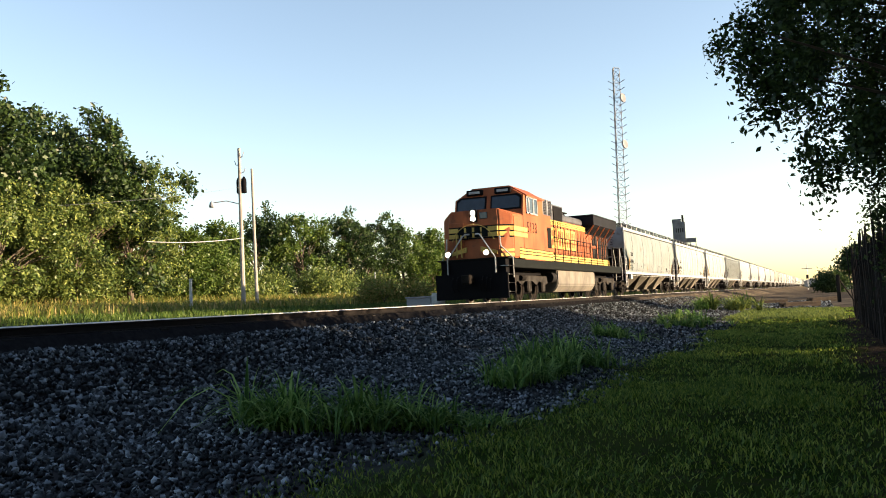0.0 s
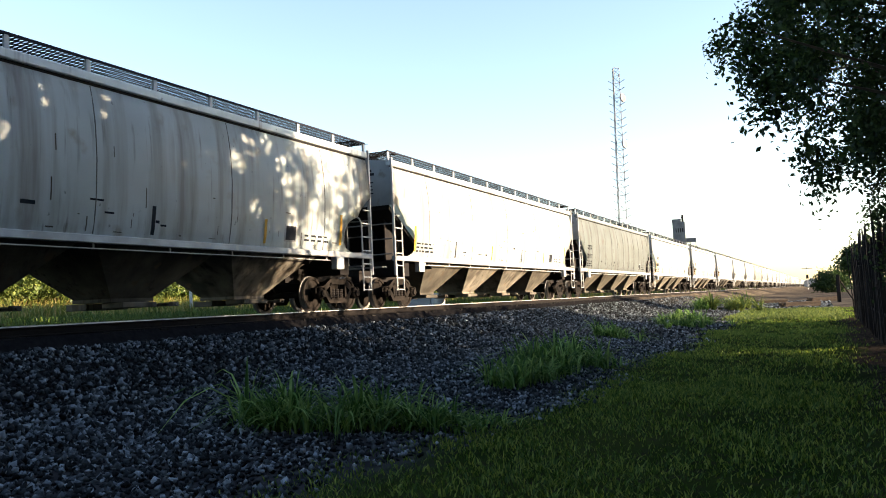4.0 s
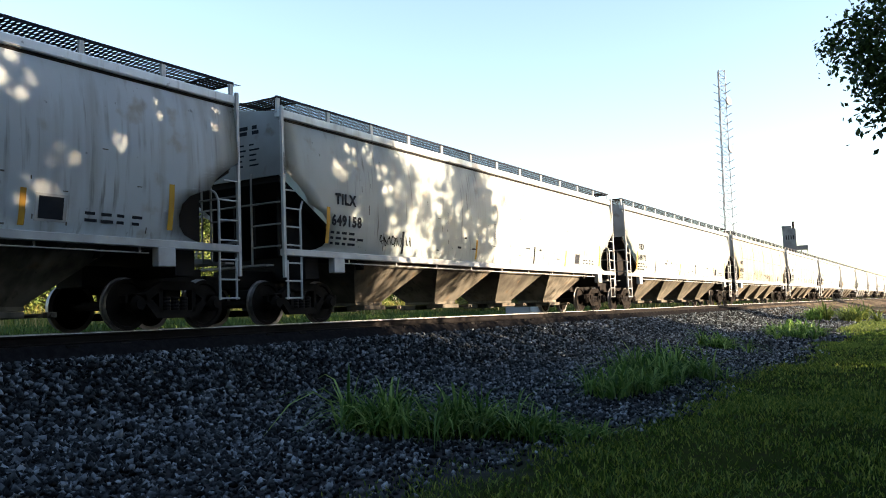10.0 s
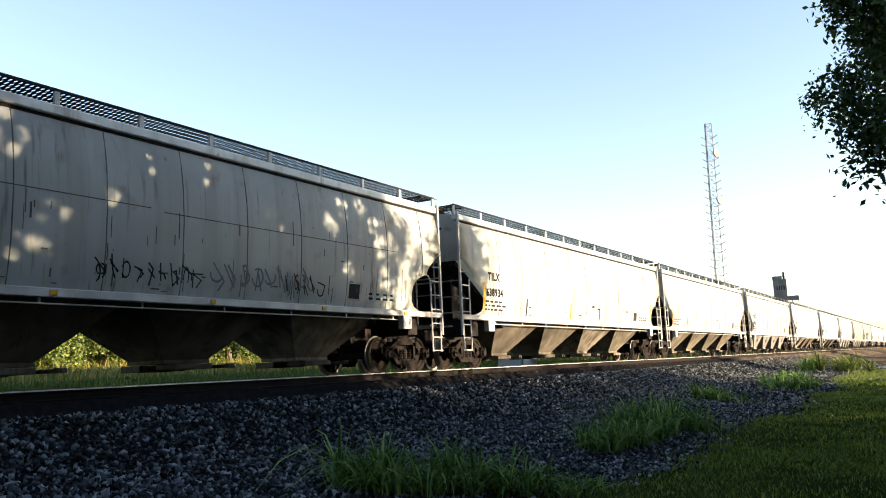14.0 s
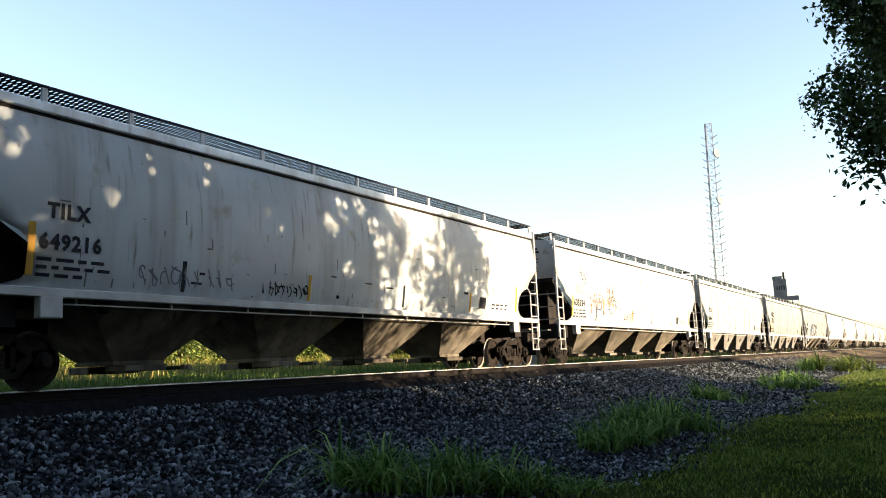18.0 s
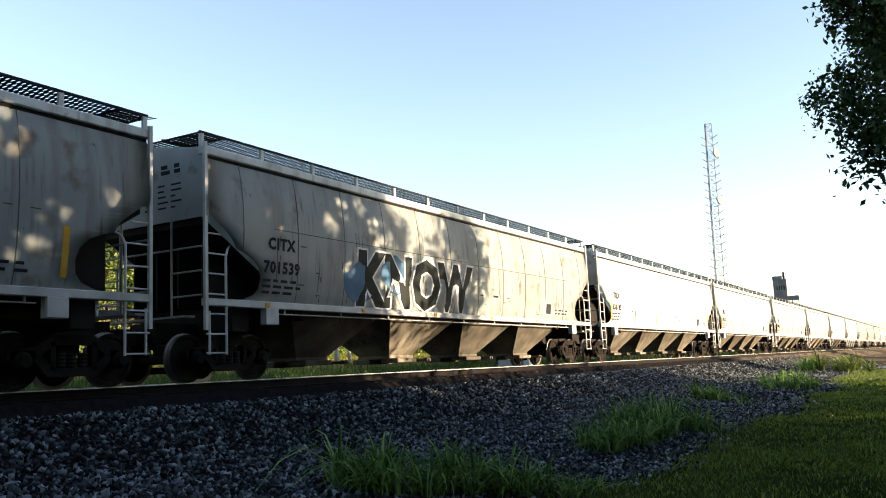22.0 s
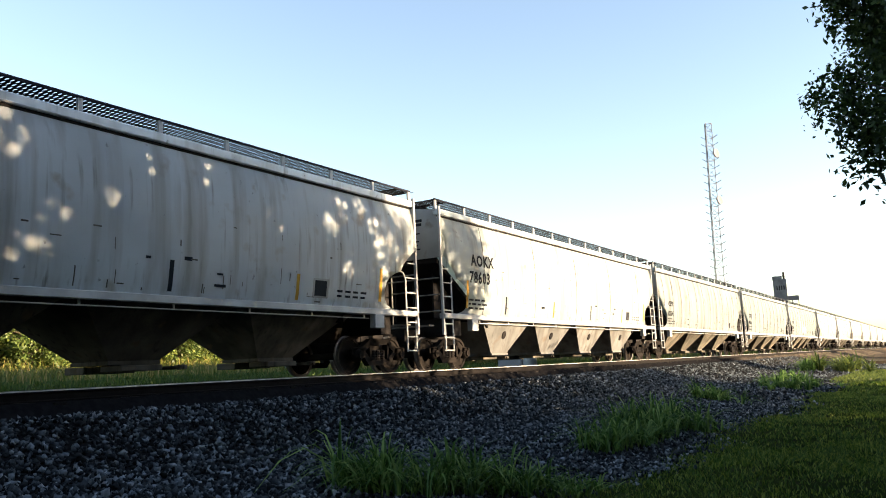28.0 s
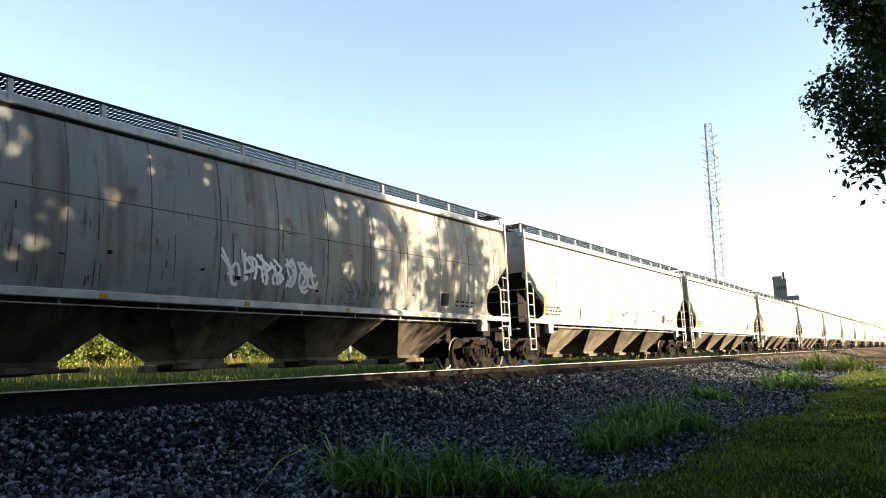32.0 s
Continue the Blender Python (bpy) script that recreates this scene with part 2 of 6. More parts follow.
LEAF = {
    "dark": leaf_material("dark_green_leaves", (0.011, 0.026, 0.009), (0.021, 0.046, 0.014), (0.045, 0.08, 0.019), 0.3),
    "mid": leaf_material("green_leaves", (0.026, 0.058, 0.012), (0.048, 0.092, 0.017), (0.095, 0.14, 0.026)),
    "yellow": leaf_material("yellow_green_leaves", (0.034, 0.066, 0.018), (0.085, 0.13, 0.033), (0.19, 0.225, 0.06)),
    "lawn": leaf_material("lawn_blades", (0.030, 0.076, 0.010), (0.084, 0.156, 0.020), (0.28, 0.335, 0.06), 0.3),
    "tuft": leaf_material("long_grass_blades", (0.022, 0.072, 0.016), (0.075, 0.175, 0.032), (0.25, 0.39, 0.115), 0.35),
    "dry": leaf_material("dry_verge_grass", (0.05, 0.085, 0.016), (0.13, 0.15, 0.03), (0.30, 0.22, 0.085), 0.35),
}

# ---------------------------------------------------------------- ground, ballast, track
PROFILE = ((-400, 1.8), (-60, 1.0), (-30, 0.25), (-19, -0.1), (-16.6, -0.42), (-15.6, -0.46), (-14.9, -0.2), (-14.4, -0.178), (-11.8, -0.178), (-11.6, -0.38), (-10.9, -0.44), (-9.0, -1.0),
           (-7.6, -1.18), (-4.0, -1.46), (0, -1.5), (6, -1.5), (400, -1.4))
PX, PZ = np.array([p[0] for p in PROFILE]), np.array([p[1] for p in PROFILE])


def ground_z(x, y):
    z = np.interp(x, PX, PZ)
    lumps = 0.035 * np.sin(0.9 * x + 0.5 * np.sin(0.7 * y)) * np.sin(0.8 * y + 1.3) + 0.02 * np.sin(2.3 * x + 1.1 * y)
    return z + np.where((x < -15.5) | (x > -10.9), lumps, 0)


def edge_x(y):
    """Where the lawn begins and the ballast ends."""
    return -3.75 - 0.15 * np.exp(-((y - 5.5) / 3.2) ** 2) + 0.35 * np.sin(0.55 * y + 0.6) + 0.18 * np.sin(1.7 * y) + 0.09 * np.sin(4.1 * y + 1)


def ground_material():
    # near-black base: the shade between stones and ties is put into the ground colour
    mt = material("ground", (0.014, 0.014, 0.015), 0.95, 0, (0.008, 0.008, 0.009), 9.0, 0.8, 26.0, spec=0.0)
    nt = mt.node_tree
    n, ln = nt.nodes, nt.links
    bsdf = n["Principled BSDF"]
    stones = bsdf.inputs["Base Color"].links[0].from_socket
    geo = n.new("ShaderNodeNewGeometry")
    xyz = n.new("ShaderNodeSeparateXYZ")
    ln.new(geo.outputs["Position"], xyz.inputs[0])

    def noise_at(s, d=5.0):
        t = n.new("ShaderNodeTexNoise")
        t.inputs["Scale"].default_value, t.inputs["Detail"].default_value = s, d
        ln.new(geo.outputs["Position"], t.inputs["Vector"])
        return t.outputs["Fac"]

    def calc(op, a, b):
        m = n.new("ShaderNodeMath")
        m.operation = op
        for k, v in enumerate((a, b)):
            if isinstance(v, (int, float)):
                m.inputs[k].default_value = v
            else:
                ln.new(v, m.inputs[k])
        return m.outputs[0]

    def step(v, lo, hi):
        r = n.new("ShaderNodeMapRange")
        r.inputs["From Min"].default_value, r.inputs["From Max"].default_value = lo, hi
        ln.new(v, r.inputs["Value"])
        return r.outputs[0]

    def mix(f, a, b):
        x = n.new("ShaderNodeMix")
        x.data_type = "RGBA"
        ln.new(f, x.inputs[0])
        for k, v in ((6, a), (7, b)):
            if isinstance(v, tuple):
                x.inputs[k].default_value = (*v, 1)
            else:
                ln.new(v, x.inputs[k])
        return x.outputs[2]

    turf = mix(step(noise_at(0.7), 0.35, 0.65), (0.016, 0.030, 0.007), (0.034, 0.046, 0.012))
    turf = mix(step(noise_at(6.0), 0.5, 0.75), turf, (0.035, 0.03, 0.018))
    dust = mix(step(noise_at(0.35), 0.4, 0.6), (0.11, 0.092, 0.072), (0.05, 0.043, 0.036))
    wob = calc("ADD", xyz.outputs["X"], calc("MULTIPLY", calc("SUBTRACT", noise_at(0.5), 0.5), 1.6))
    lawn = step(wob, -4.2, -3.5)
    far = step(calc("ADD", xyz.outputs["Y"], calc("MULTIPLY", noise_at(0.2), 10.0)), 63.0, 69.0)
    turf = mix(step(wob, 0.3, 0.9), turf, mix(step(noise_at(9.0), 0.45, 0.6), (0.022, 0.017, 0.013), (0.055, 0.042, 0.032)))
    lawn = mix(lawn, (0, 0, 0), (1, 1, 1))
    stones = mix(step(wob, -8.0, -6.0), stones, mix(step(noise_at(5.0), 0.4, 0.65), (0.05, 0.05, 0.053), (0.028, 0.028, 0.03)))
    near = mix(lawn, stones, turf)
    near = mix(far, near, dust)
    left = step(wob, -15.9, -16.6)
    # the strip next to the track is darker: the train's shadow painted into the ground
    verge_tone = mix(step(wob, -27.0, -24.0), mix(step(noise_at(0.5), 0.4, 0.6), (0.10, 0.10, 0.03), (0.16, 0.14, 0.05)), mix(step(noise_at(1.5), 0.4, 0.6), (0.03, 0.038, 0.012), (0.05, 0.048, 0.02)))
    ln.new(mix(left, near, verge_tone), bsdf.inputs["Base Color"])
    return mt


gx = np.concatenate([-np.geomspace(1500, 30, 16), np.arange(-28, -16, 2.0), np.arange(-16, -8, 0.2), np.arange(-8, 6, 0.5), np.geomspace(6, 1500, 18)])
gy = np.concatenate([-np.geomspace(600, 12, 10), np.arange(-10, 90, 1.0), np.geomspace(90, 3000, 26)])
GX, GY = np.meshgrid(gx, gy, indexing="ij")
gv = np.stack([GX, GY, ground_z(GX, GY)], -1).reshape(-1, 3)
ii = (np.arange(len(gx) - 1)[:, None] * len(gy) + np.arange(len(gy) - 1)[None, :]).ravel()
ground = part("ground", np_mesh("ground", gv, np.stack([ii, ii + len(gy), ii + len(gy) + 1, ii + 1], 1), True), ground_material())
tagged(ground, "grassy lawn and grey gravel ground beside a railway embankment", "ground", kind="structure")

RAIL = [(-0.07, -0.172), (0.07, -0.172), (0.07, -0.162), (0.012, -0.142), (0.012, -0.045), (0.036, -0.036), (0.036, -0.004), (0.03, 0.0), (-0.03, 0.0),
        (-0.036, -0.004), (-0.036, -0.036), (-0.012, -0.045), (-0.012, -0.142), (-0.07, -0.162)]
for side in (0.755, -0.755):
    rail = thing("rail", pose(TRACK_X + side, 0, 0), "rusty steel rail with a polished running surface on wooden ties", "rail", "rails of the track", "structure")
    part("rail_web", extrude(nb(), RAIL, "y", -120, 1500), M["rail"], rail)
    part("running_surface", extrude(nb(), [(-0.037, -0.012), (0.037, -0.012), (0.037, -0.003), (0.028, 0.004), (-0.028, 0.004), (-0.037, -0.003)], "y", -120, 1500), M["rail_top"], rail, "polished rail head, its sky sheen put into a pale colour")


def chips(xy, size, rng, sink=0.35):
    """Angular stones lying on the ground at xy, as one set of arrays."""
    base = np.array([(0, 0, 1), (0.9, 0, 0.2), (0.1, 0.9, 0.3), (-0.9, 0.2, 0.1), (-0.1, -0.9, 0.25), (0, 0, -0.8)])
    tri = np.array([(0, 1, 2), (0, 2, 3), (0, 3, 4), (0, 4, 1), (5, 2, 1), (5, 3, 2), (5, 4, 3), (5, 1, 4)])
    n = len(xy)
    s = size * rng.uniform(0.55, 1.35, (n, 1, 1)) * rng.uniform(0.4, 1.45, (n, 1, 3))
    v = base[None] * s * rng.uniform(0.75, 1.25, (n, 6, 3))
    a, b = rng.uniform(0, 6.28, n), rng.uniform(-0.9, 0.9, n)
    ca, sa, cb, sb = np.cos(a)[:, None], np.sin(a)[:, None], np.cos(b)[:, None], np.sin(b)[:, None]
    y, z = v[..., 1] * cb - v[..., 2] * sb, v[..., 1] * sb + v[..., 2] * cb
    x, y = v[..., 0] * ca - y * sa, v[..., 0] * sa + y * ca
    g = ground_z(xy[:, 0], xy[:, 1])[:, None]
    p = np.stack([x + xy[:, :1], y + xy[:, 1:], z + g + size * sink * 0.6], -1)
    f = tri[None] + 6 * np.arange(n)[:, None, None]
    return p.reshape(-1, 3), f.reshape(-1, 3)


def stone_material(name, gain):
    mt = material(name, (0.072, 0.083, 0.091), 0.75, 0, (0.038, 0.044, 0.05), 14.0, 0.2, 60, spec=0.08)
    nt = mt.node_tree
    n, ln = nt.nodes, nt.links
    geo, rmp, mx = n.new("ShaderNodeNewGeometry"), n.new("ShaderNodeValToRGB"), n.new("ShaderNodeMix")
    # wide random tones: near-black and bright stones also paint in dark gaps and lit flecks
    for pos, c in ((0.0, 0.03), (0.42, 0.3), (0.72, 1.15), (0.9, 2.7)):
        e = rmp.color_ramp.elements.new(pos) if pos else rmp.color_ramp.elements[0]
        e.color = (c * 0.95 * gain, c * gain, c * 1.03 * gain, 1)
    rmp.color_ramp.elements[-1].color = (4.3 * gain, 4.3 * gain, 4.3 * gain, 1)
    mx.data_type, mx.blend_type = "RGBA", "MULTIPLY"
    mx.inputs[0].default_value = 1.0
    ln.new(geo.outputs["Random Per Island"], rmp.inputs[0])
    old = n["Principled BSDF"].inputs["Base Color"].links[0].from_socket
    ln.new(old, mx.inputs[6])
    ln.new(rmp.outputs[0], mx.inputs[7])
    ln.new(mx.outputs[2], n["Principled BSDF"].inputs["Base Color"])
    return mt


STONES, GRAVEL = stone_material("ballast_stones", 1.0), stone_material("fine_grey_gravel", 1.35)
rng = np.random.default_rng(3)


def scatter(n, x0, x1, y0, y1, power=1.0):
    """Points between x0 and x1, denser towards the low end of y when power is above 1."""
    return np.stack([rng.uniform(x0, x1, n), y0 + (y1 - y0) * rng.uniform(0, 1, n) ** power], 1)


def ballast(areas, mat, name, label):
    vs, fs, o = [], [], 0
    for n, size, area in areas:
        xy = scatter(n, *area)
        keep = (xy[:, 0] < edge_x(xy[:, 1]) + rng.normal(0, 0.25, n)) | (xy[:, 1] > 61)
        v, f = chips(xy[keep], size, rng)
        vs.append(v)
        fs.append(f + o)
        o += len(v)
    ob = part(name, np_mesh(name, np.concatenate(vs), np.concatenate(fs)), mat)
    tagged(ob, label, "gravel", kind="stuff")


ballast(((36000, 0.047, (-11.38, -6.6, 3.0, 38, 1.35)), (20000, 0.055, (-11.4, -3.4, 26, 80, 1.2)), (1500, 0.035, (-15.8, -14.6, 5, 60, 1.3)), (9000, 0.05, (-11.6, -3.2, -9, 3.2, 1.0)), (8000, 0.085, (-9.5, 0.6, 61, 96, 1.0))),
        STONES, "ballast", "crushed grey ballast stones on the track shoulder")
ballast(((34000, 0.034, (-8.0, -3.0, 3.0, 28, 1.45)),), GRAVEL, "fine_gravel", "finer pale-grey gravel between ballast and lawn")


def blades(xy, height, width, lean, rng, way=None):
    """Grass blades rooted at xy: bent strips of two quads; way: the direction in which each one bends."""
    n = len(xy)
    h = height * rng.uniform(0.5, 1.25, n)
    a = rng.uniform(0, 6.28, n) if way is None else way
    le = lean * h * rng.uniform(0.2, 1.3, n)
    t = a + rng.uniform(-0.8, 0.8, n) + 1.57
    ux, uy = np.cos(t), np.sin(t)
    g = ground_z(xy[:, 0], xy[:, 1]) - 0.01
    w = width * rng.uniform(0.6, 1.3, n)
    rows = []
    for k, (q, b) in enumerate(((0.0, 1.0), (0.55, 0.8), (1.0, 0.12))):
        cx = xy[:, 0] + np.cos(a) * le * q ** 2
        cy = xy[:, 1] + np.sin(a) * le * q ** 2
        cz = g + h * q * (1 - 0.25 * lean * q)
        for s in (-0.5, 0.5):
            rows.append(np.stack([cx + ux * w * b * s, cy + uy * w * b * s, cz], -1))
    v = np.stack(rows, 1).reshape(-1, 3)
    f = np.array([(0, 1, 3, 2), (2, 3, 5, 4)])[None] + 6 * np.arange(n)[:, None, None]
    return v, f.reshape(-1, 4)


def lawn():
    vs, fs, o = [], [], 0
    for n, h, w, area in ((92000, 0.075, 0.0145, (-4.6, 3.2, 3.3, 16, 1.6)), (50000, 0.085, 0.02, (-4.8, 3.0, 12, 34, 1.3)), (30000, 0.10, 0.03, (-6.0, 2.6, 30, 62, 1.1)), (8000, 0.08, 0.025, (-4.6, 3.2, -8, 3.4, 1.0))):
        xy = scatter(n, *area)
        keep = xy[:, 0] > edge_x(xy[:, 1]) + rng.normal(0, 0.22, n)
        keep &= (np.sin(xy[:, 0] * 2.1 + np.sin(xy[:, 1] * 1.3)) * np.sin(xy[:, 1] * 1.9) + rng.uniform(-0.5, 1.3, n)) > 0.0
        keep &= xy[:, 0] < 0.4 + rng.normal(0, 0.4, n) + np.where(xy[:, 1] > 44, 3, 0)
        v, f = blades(xy[keep], h, w, 0.8, rng)
        vs.append(v)
        fs.append(f + o)
        o += len(v)
    ob = part("lawn_grass", np_mesh("lawn_grass", np.concatenate(vs), np.concatenate(fs)), LEAF["lawn"])
    tagged(ob, "short mown green lawn grass in shade", "grass", kind="stuff")


lawn()


def long_blades(xy, height, width, lean, rng, way):
    """Tall grass leaves that rise, arch and hang over at the tip."""
    n = len(xy)
    h = height * rng.uniform(0.45, 1.25, n)
    a = way + rng.normal(0, 0.5, n)
    le = lean * h * rng.uniform(0.12, 1.1, n)
    ux, uy = np.cos(a + 1.57), np.sin(a + 1.57)
    g = ground_z(xy[:, 0], xy[:, 1]) - 0.01
    w = width * rng.uniform(0.6, 1.35, n)
    rows = []
    for q, b in ((0.0, 0.8), (0.35, 1.0), (0.62, 0.9), (0.84, 0.6), (1.0, 0.08)):
        cx, cy = xy[:, 0] + np.cos(a) * le * q ** 2.2, xy[:, 1] + np.sin(a) * le * q ** 2.2
        cz = g + h * q - 0.55 * le * q ** 4
        for sd in (-0.5, 0.5):
            rows.append(np.stack([cx + ux * w * b * sd, cy + uy * w * b * sd, np.maximum(cz, g + 0.01)], -1))
    v = np.stack(rows, 1).reshape(-1, 3)
    f = np.array([(2 * k, 2 * k + 1, 2 * k + 3, 2 * k + 2) for k in range(4)])[None] + 10 * np.arange(n)[:, None, None]
    return v, f.reshape(-1, 4)


def tuft(x, y, rx, ry, n, h, leaf="tuft", label="clump of tall green grass growing out of the gravel"):
    r = np.random.default_rng(int(abs(x * 100 + y * 7)))
    hubs = np.stack([r.normal(0, 0.6, 14) * rx, r.normal(0, 0.6, 14) * ry], 1) + (x, y)
    pick = r.integers(0, 14, n)
    off = r.normal(0, 0.075, (n, 2))
    tall = r.uniform(0.35, 1.1, 14)[pick]
    vs, fs, o = [], [], 0
    for k in range(14):
        m = pick == k
        v, f = long_blades(hubs[pick[m]] + off[m], h * tall[m][0] if m.any() else h, 0.019 + 0.0008 * y, 1.5, r, np.arctan2(off[m][:, 1], off[m][:, 0]))
        vs.append(v)
        fs.append(f + o)
        o += len(v)
    v, f = np.concatenate(vs), np.concatenate(fs)
    v -= np.array([x, y, 0])
    ob = part("grass_tuft", np_mesh("grass_tuft", v, f), LEAF[leaf])
    ob.location = (x, y, 0)
    tagged(ob, label, "grass", "grass clumps on the gravel", "stuff")


for q in ((-6.1, 8.6, 0.42, 0.4, 420, 0.66), (-5.55, 8.3, 0.4, 0.35, 260, 0.5), (-4.95, 9.0, 0.4, 0.4, 380, 0.66), (-4.4, 9.5, 0.4, 0.4, 260, 0.40), (-4.1, 9.8, 0.4, 0.4, 180, 0.26),
          (-4.95, 14.3, 0.45, 0.8, 320, 0.55), (-5.15, 16.6, 0.5, 0.9, 420, 0.7), (-4.6, 15.3, 0.4, 0.7, 240, 0.55), (-4.5, 17.6, 0.4, 0.6, 240, 0.6),
          (-6.2, 27, 0.8, 1.2, 420, 0.7), (-5.2, 37, 0.9, 2.0, 400, 0.8), (-5.9, 41, 1.0, 2.0, 300, 0.8)):
    tuft(q[0], q[1], q[2], q[3], int(q[4] * (0.95 if q[1] < 20 else 0.9)), q[5] * (1.22 if q[1] < 20 else 0.95))
tuft(-5.6, 62, 1.3, 3.5, 700, 1.5, "yellow", "sunlit clump of tall yellow-green weeds beside the track")
tuft(-7.2, 60, 1.0, 3.0, 400, 1.1, "tuft")


def verge(name, areas, leaf, label):
    vs, fs, o = [], [], 0
    for n, h, w, area in areas:
        v, f = blades(scatter(n, *area), h, w, 0.6, rng)
        vs.append(v)
        fs.append(f + o)
        o += len(v)
    tagged(part(name, np_mesh(name, np.concatenate(vs), np.concatenate(fs)), LEAF[leaf]), label, "grass", kind="stuff")


verge("verge_grass", ((20000, 0.6, 0.05, (-42, -26, 12, 95, 1.0)), (12000, 1.0, 0.06, (-56, -42, 14, 110, 1.0)), (7000, 0.8, 0.07, (-40, -20, 60, 190, 1.2))), "dry", "tall yellowing grass on the far verge of the track")
# darker leaves than the verge further out, standing in for the train's shadow
verge("track_weed", ((15000, 0.24, 0.032, (-26, -17.0, 10, 60, 1.0)),), "mid", "low weeds beside the far rail, the train's shade put into their dark green")
# yellower blades over the lawn's end, to paint in the sunlit strip
v, f = blades(scatter(9000, -4.6, 1.0, 43, 62, 1.0), 0.2, 0.045, 0.7, rng)
tagged(part("rough_grass", np_mesh("rough_grass", v, f), LEAF["yellow"]), "sunlit strip of rough yellow-green grass at the lawn's end", "grass", kind="stuff")

# ---------------------------------------------------------------- trees and bushes
# openings in the canopy through which the low sun reaches the wagons: y, z on the wagon side and radius
GAPS = ((7.4, 3.85, 0.3), (10.15, 3.84, 0.17), (11.0, 4.12, 0.13), (11.36, 3.91, 0.2), (8.16, 2.63, 0.22), (7.95, 2.12, 0.19), (7.48, 2.16, 0.15), (11.1, 2.25, 0.2), (11.6, 2.42, 0.18), (15.2, 3.35, 0.16),
        (15.6, 3.8, 0.2), (16.3, 3.97, 0.17), (16.78, 3.5, 0.2), (15.75, 2.4, 0.15), (17.2, 2.25, 0.2), (15.0, 3.39, 0.15), (13.3, 3.0, 0.12), (9.2, 3.1, 0.11), (17.0, 3.0, 0.2), (14.2, 2.2, 0.11))


def leaf_cloud(centres, spread, per, size, rng, droop=0.0, droop_from=np.zeros(3)):
    """Small leaves round the given twig ends: folded diamond-shaped quads."""
    n = len(centres) * per
    c = np.repeat(centres, per, 0) + rng.normal(0, 1, (n, 3)) * spread
    c[:, 2] -= droop * np.abs(rng.normal(0, 1, n))
    u = rng.normal(0, 1, (n, 3))
    u /= np.linalg.norm(u, axis=1, keepdims=True)
    v = np.cross(u, rng.normal(0, 1, (n, 3)))
    v /= np.linalg.norm(v, axis=1, keepdims=True)
    s = size * rng.uniform(0.6, 1.3, (n, 1))
    # no twig reaches into the open space round the place where the watcher stands
    ok = ~((np.linalg.norm(c + droop_from - np.array(EYE), axis=1) < 5.0) & (c[:, 2] + droop_from[2] < 4.5))
    if droop_from[0] > 2.0:
        for k, (gy_, gz_, gr_) in enumerate(GAPS):
            for j in range(4):
                a = 2.4 * k + 1.7 * j
                at = (TRACK_X + 1.55, gy_ + 0.85 * gr_ * math.cos(a), gz_ + 1.0 * gr_ * math.sin(a))
                off = np.cross(c + droop_from - np.array(at), np.array(sun_dir))
                ok &= np.linalg.norm(off, axis=1) > gr_ * (0.22 + 0.1 * (j % 3)) + 0.4 * s[:, 0]
    c, u, v, s = c[ok], u[ok], v[ok], s[ok]
    n = len(c)
    p = np.stack([c - u * s, c - v * s * 0.55, c + u * s, c + v * s * 0.55], 1)
    return p.reshape(-1, 3), np.arange(4 * n).reshape(n, 4)


def tapered(bm, pts, radii, n=7):
    rings = []
    for k, p in enumerate(pts):
        d = (Vector(pts[min(k + 1, len(pts) - 1)]) - Vector(pts[max(k - 1, 0)])).normalized()
        u = d.orthogonal().normalized()
        v = d.cross(u)
        rings.append([bm.verts.new(Vector(p) + radii[k] * (math.cos(j * 2 * math.pi / n) * u + math.sin(j * 2 * math.pi / n) * v)) for j in range(n)])
    for a, b in zip(rings, rings[1:]):
        for j in range(n):
            bm.faces.new((a[j], a[(j + 1) % n], b[(j + 1) % n], b[j]))
    bm.faces.new(rings[-1])


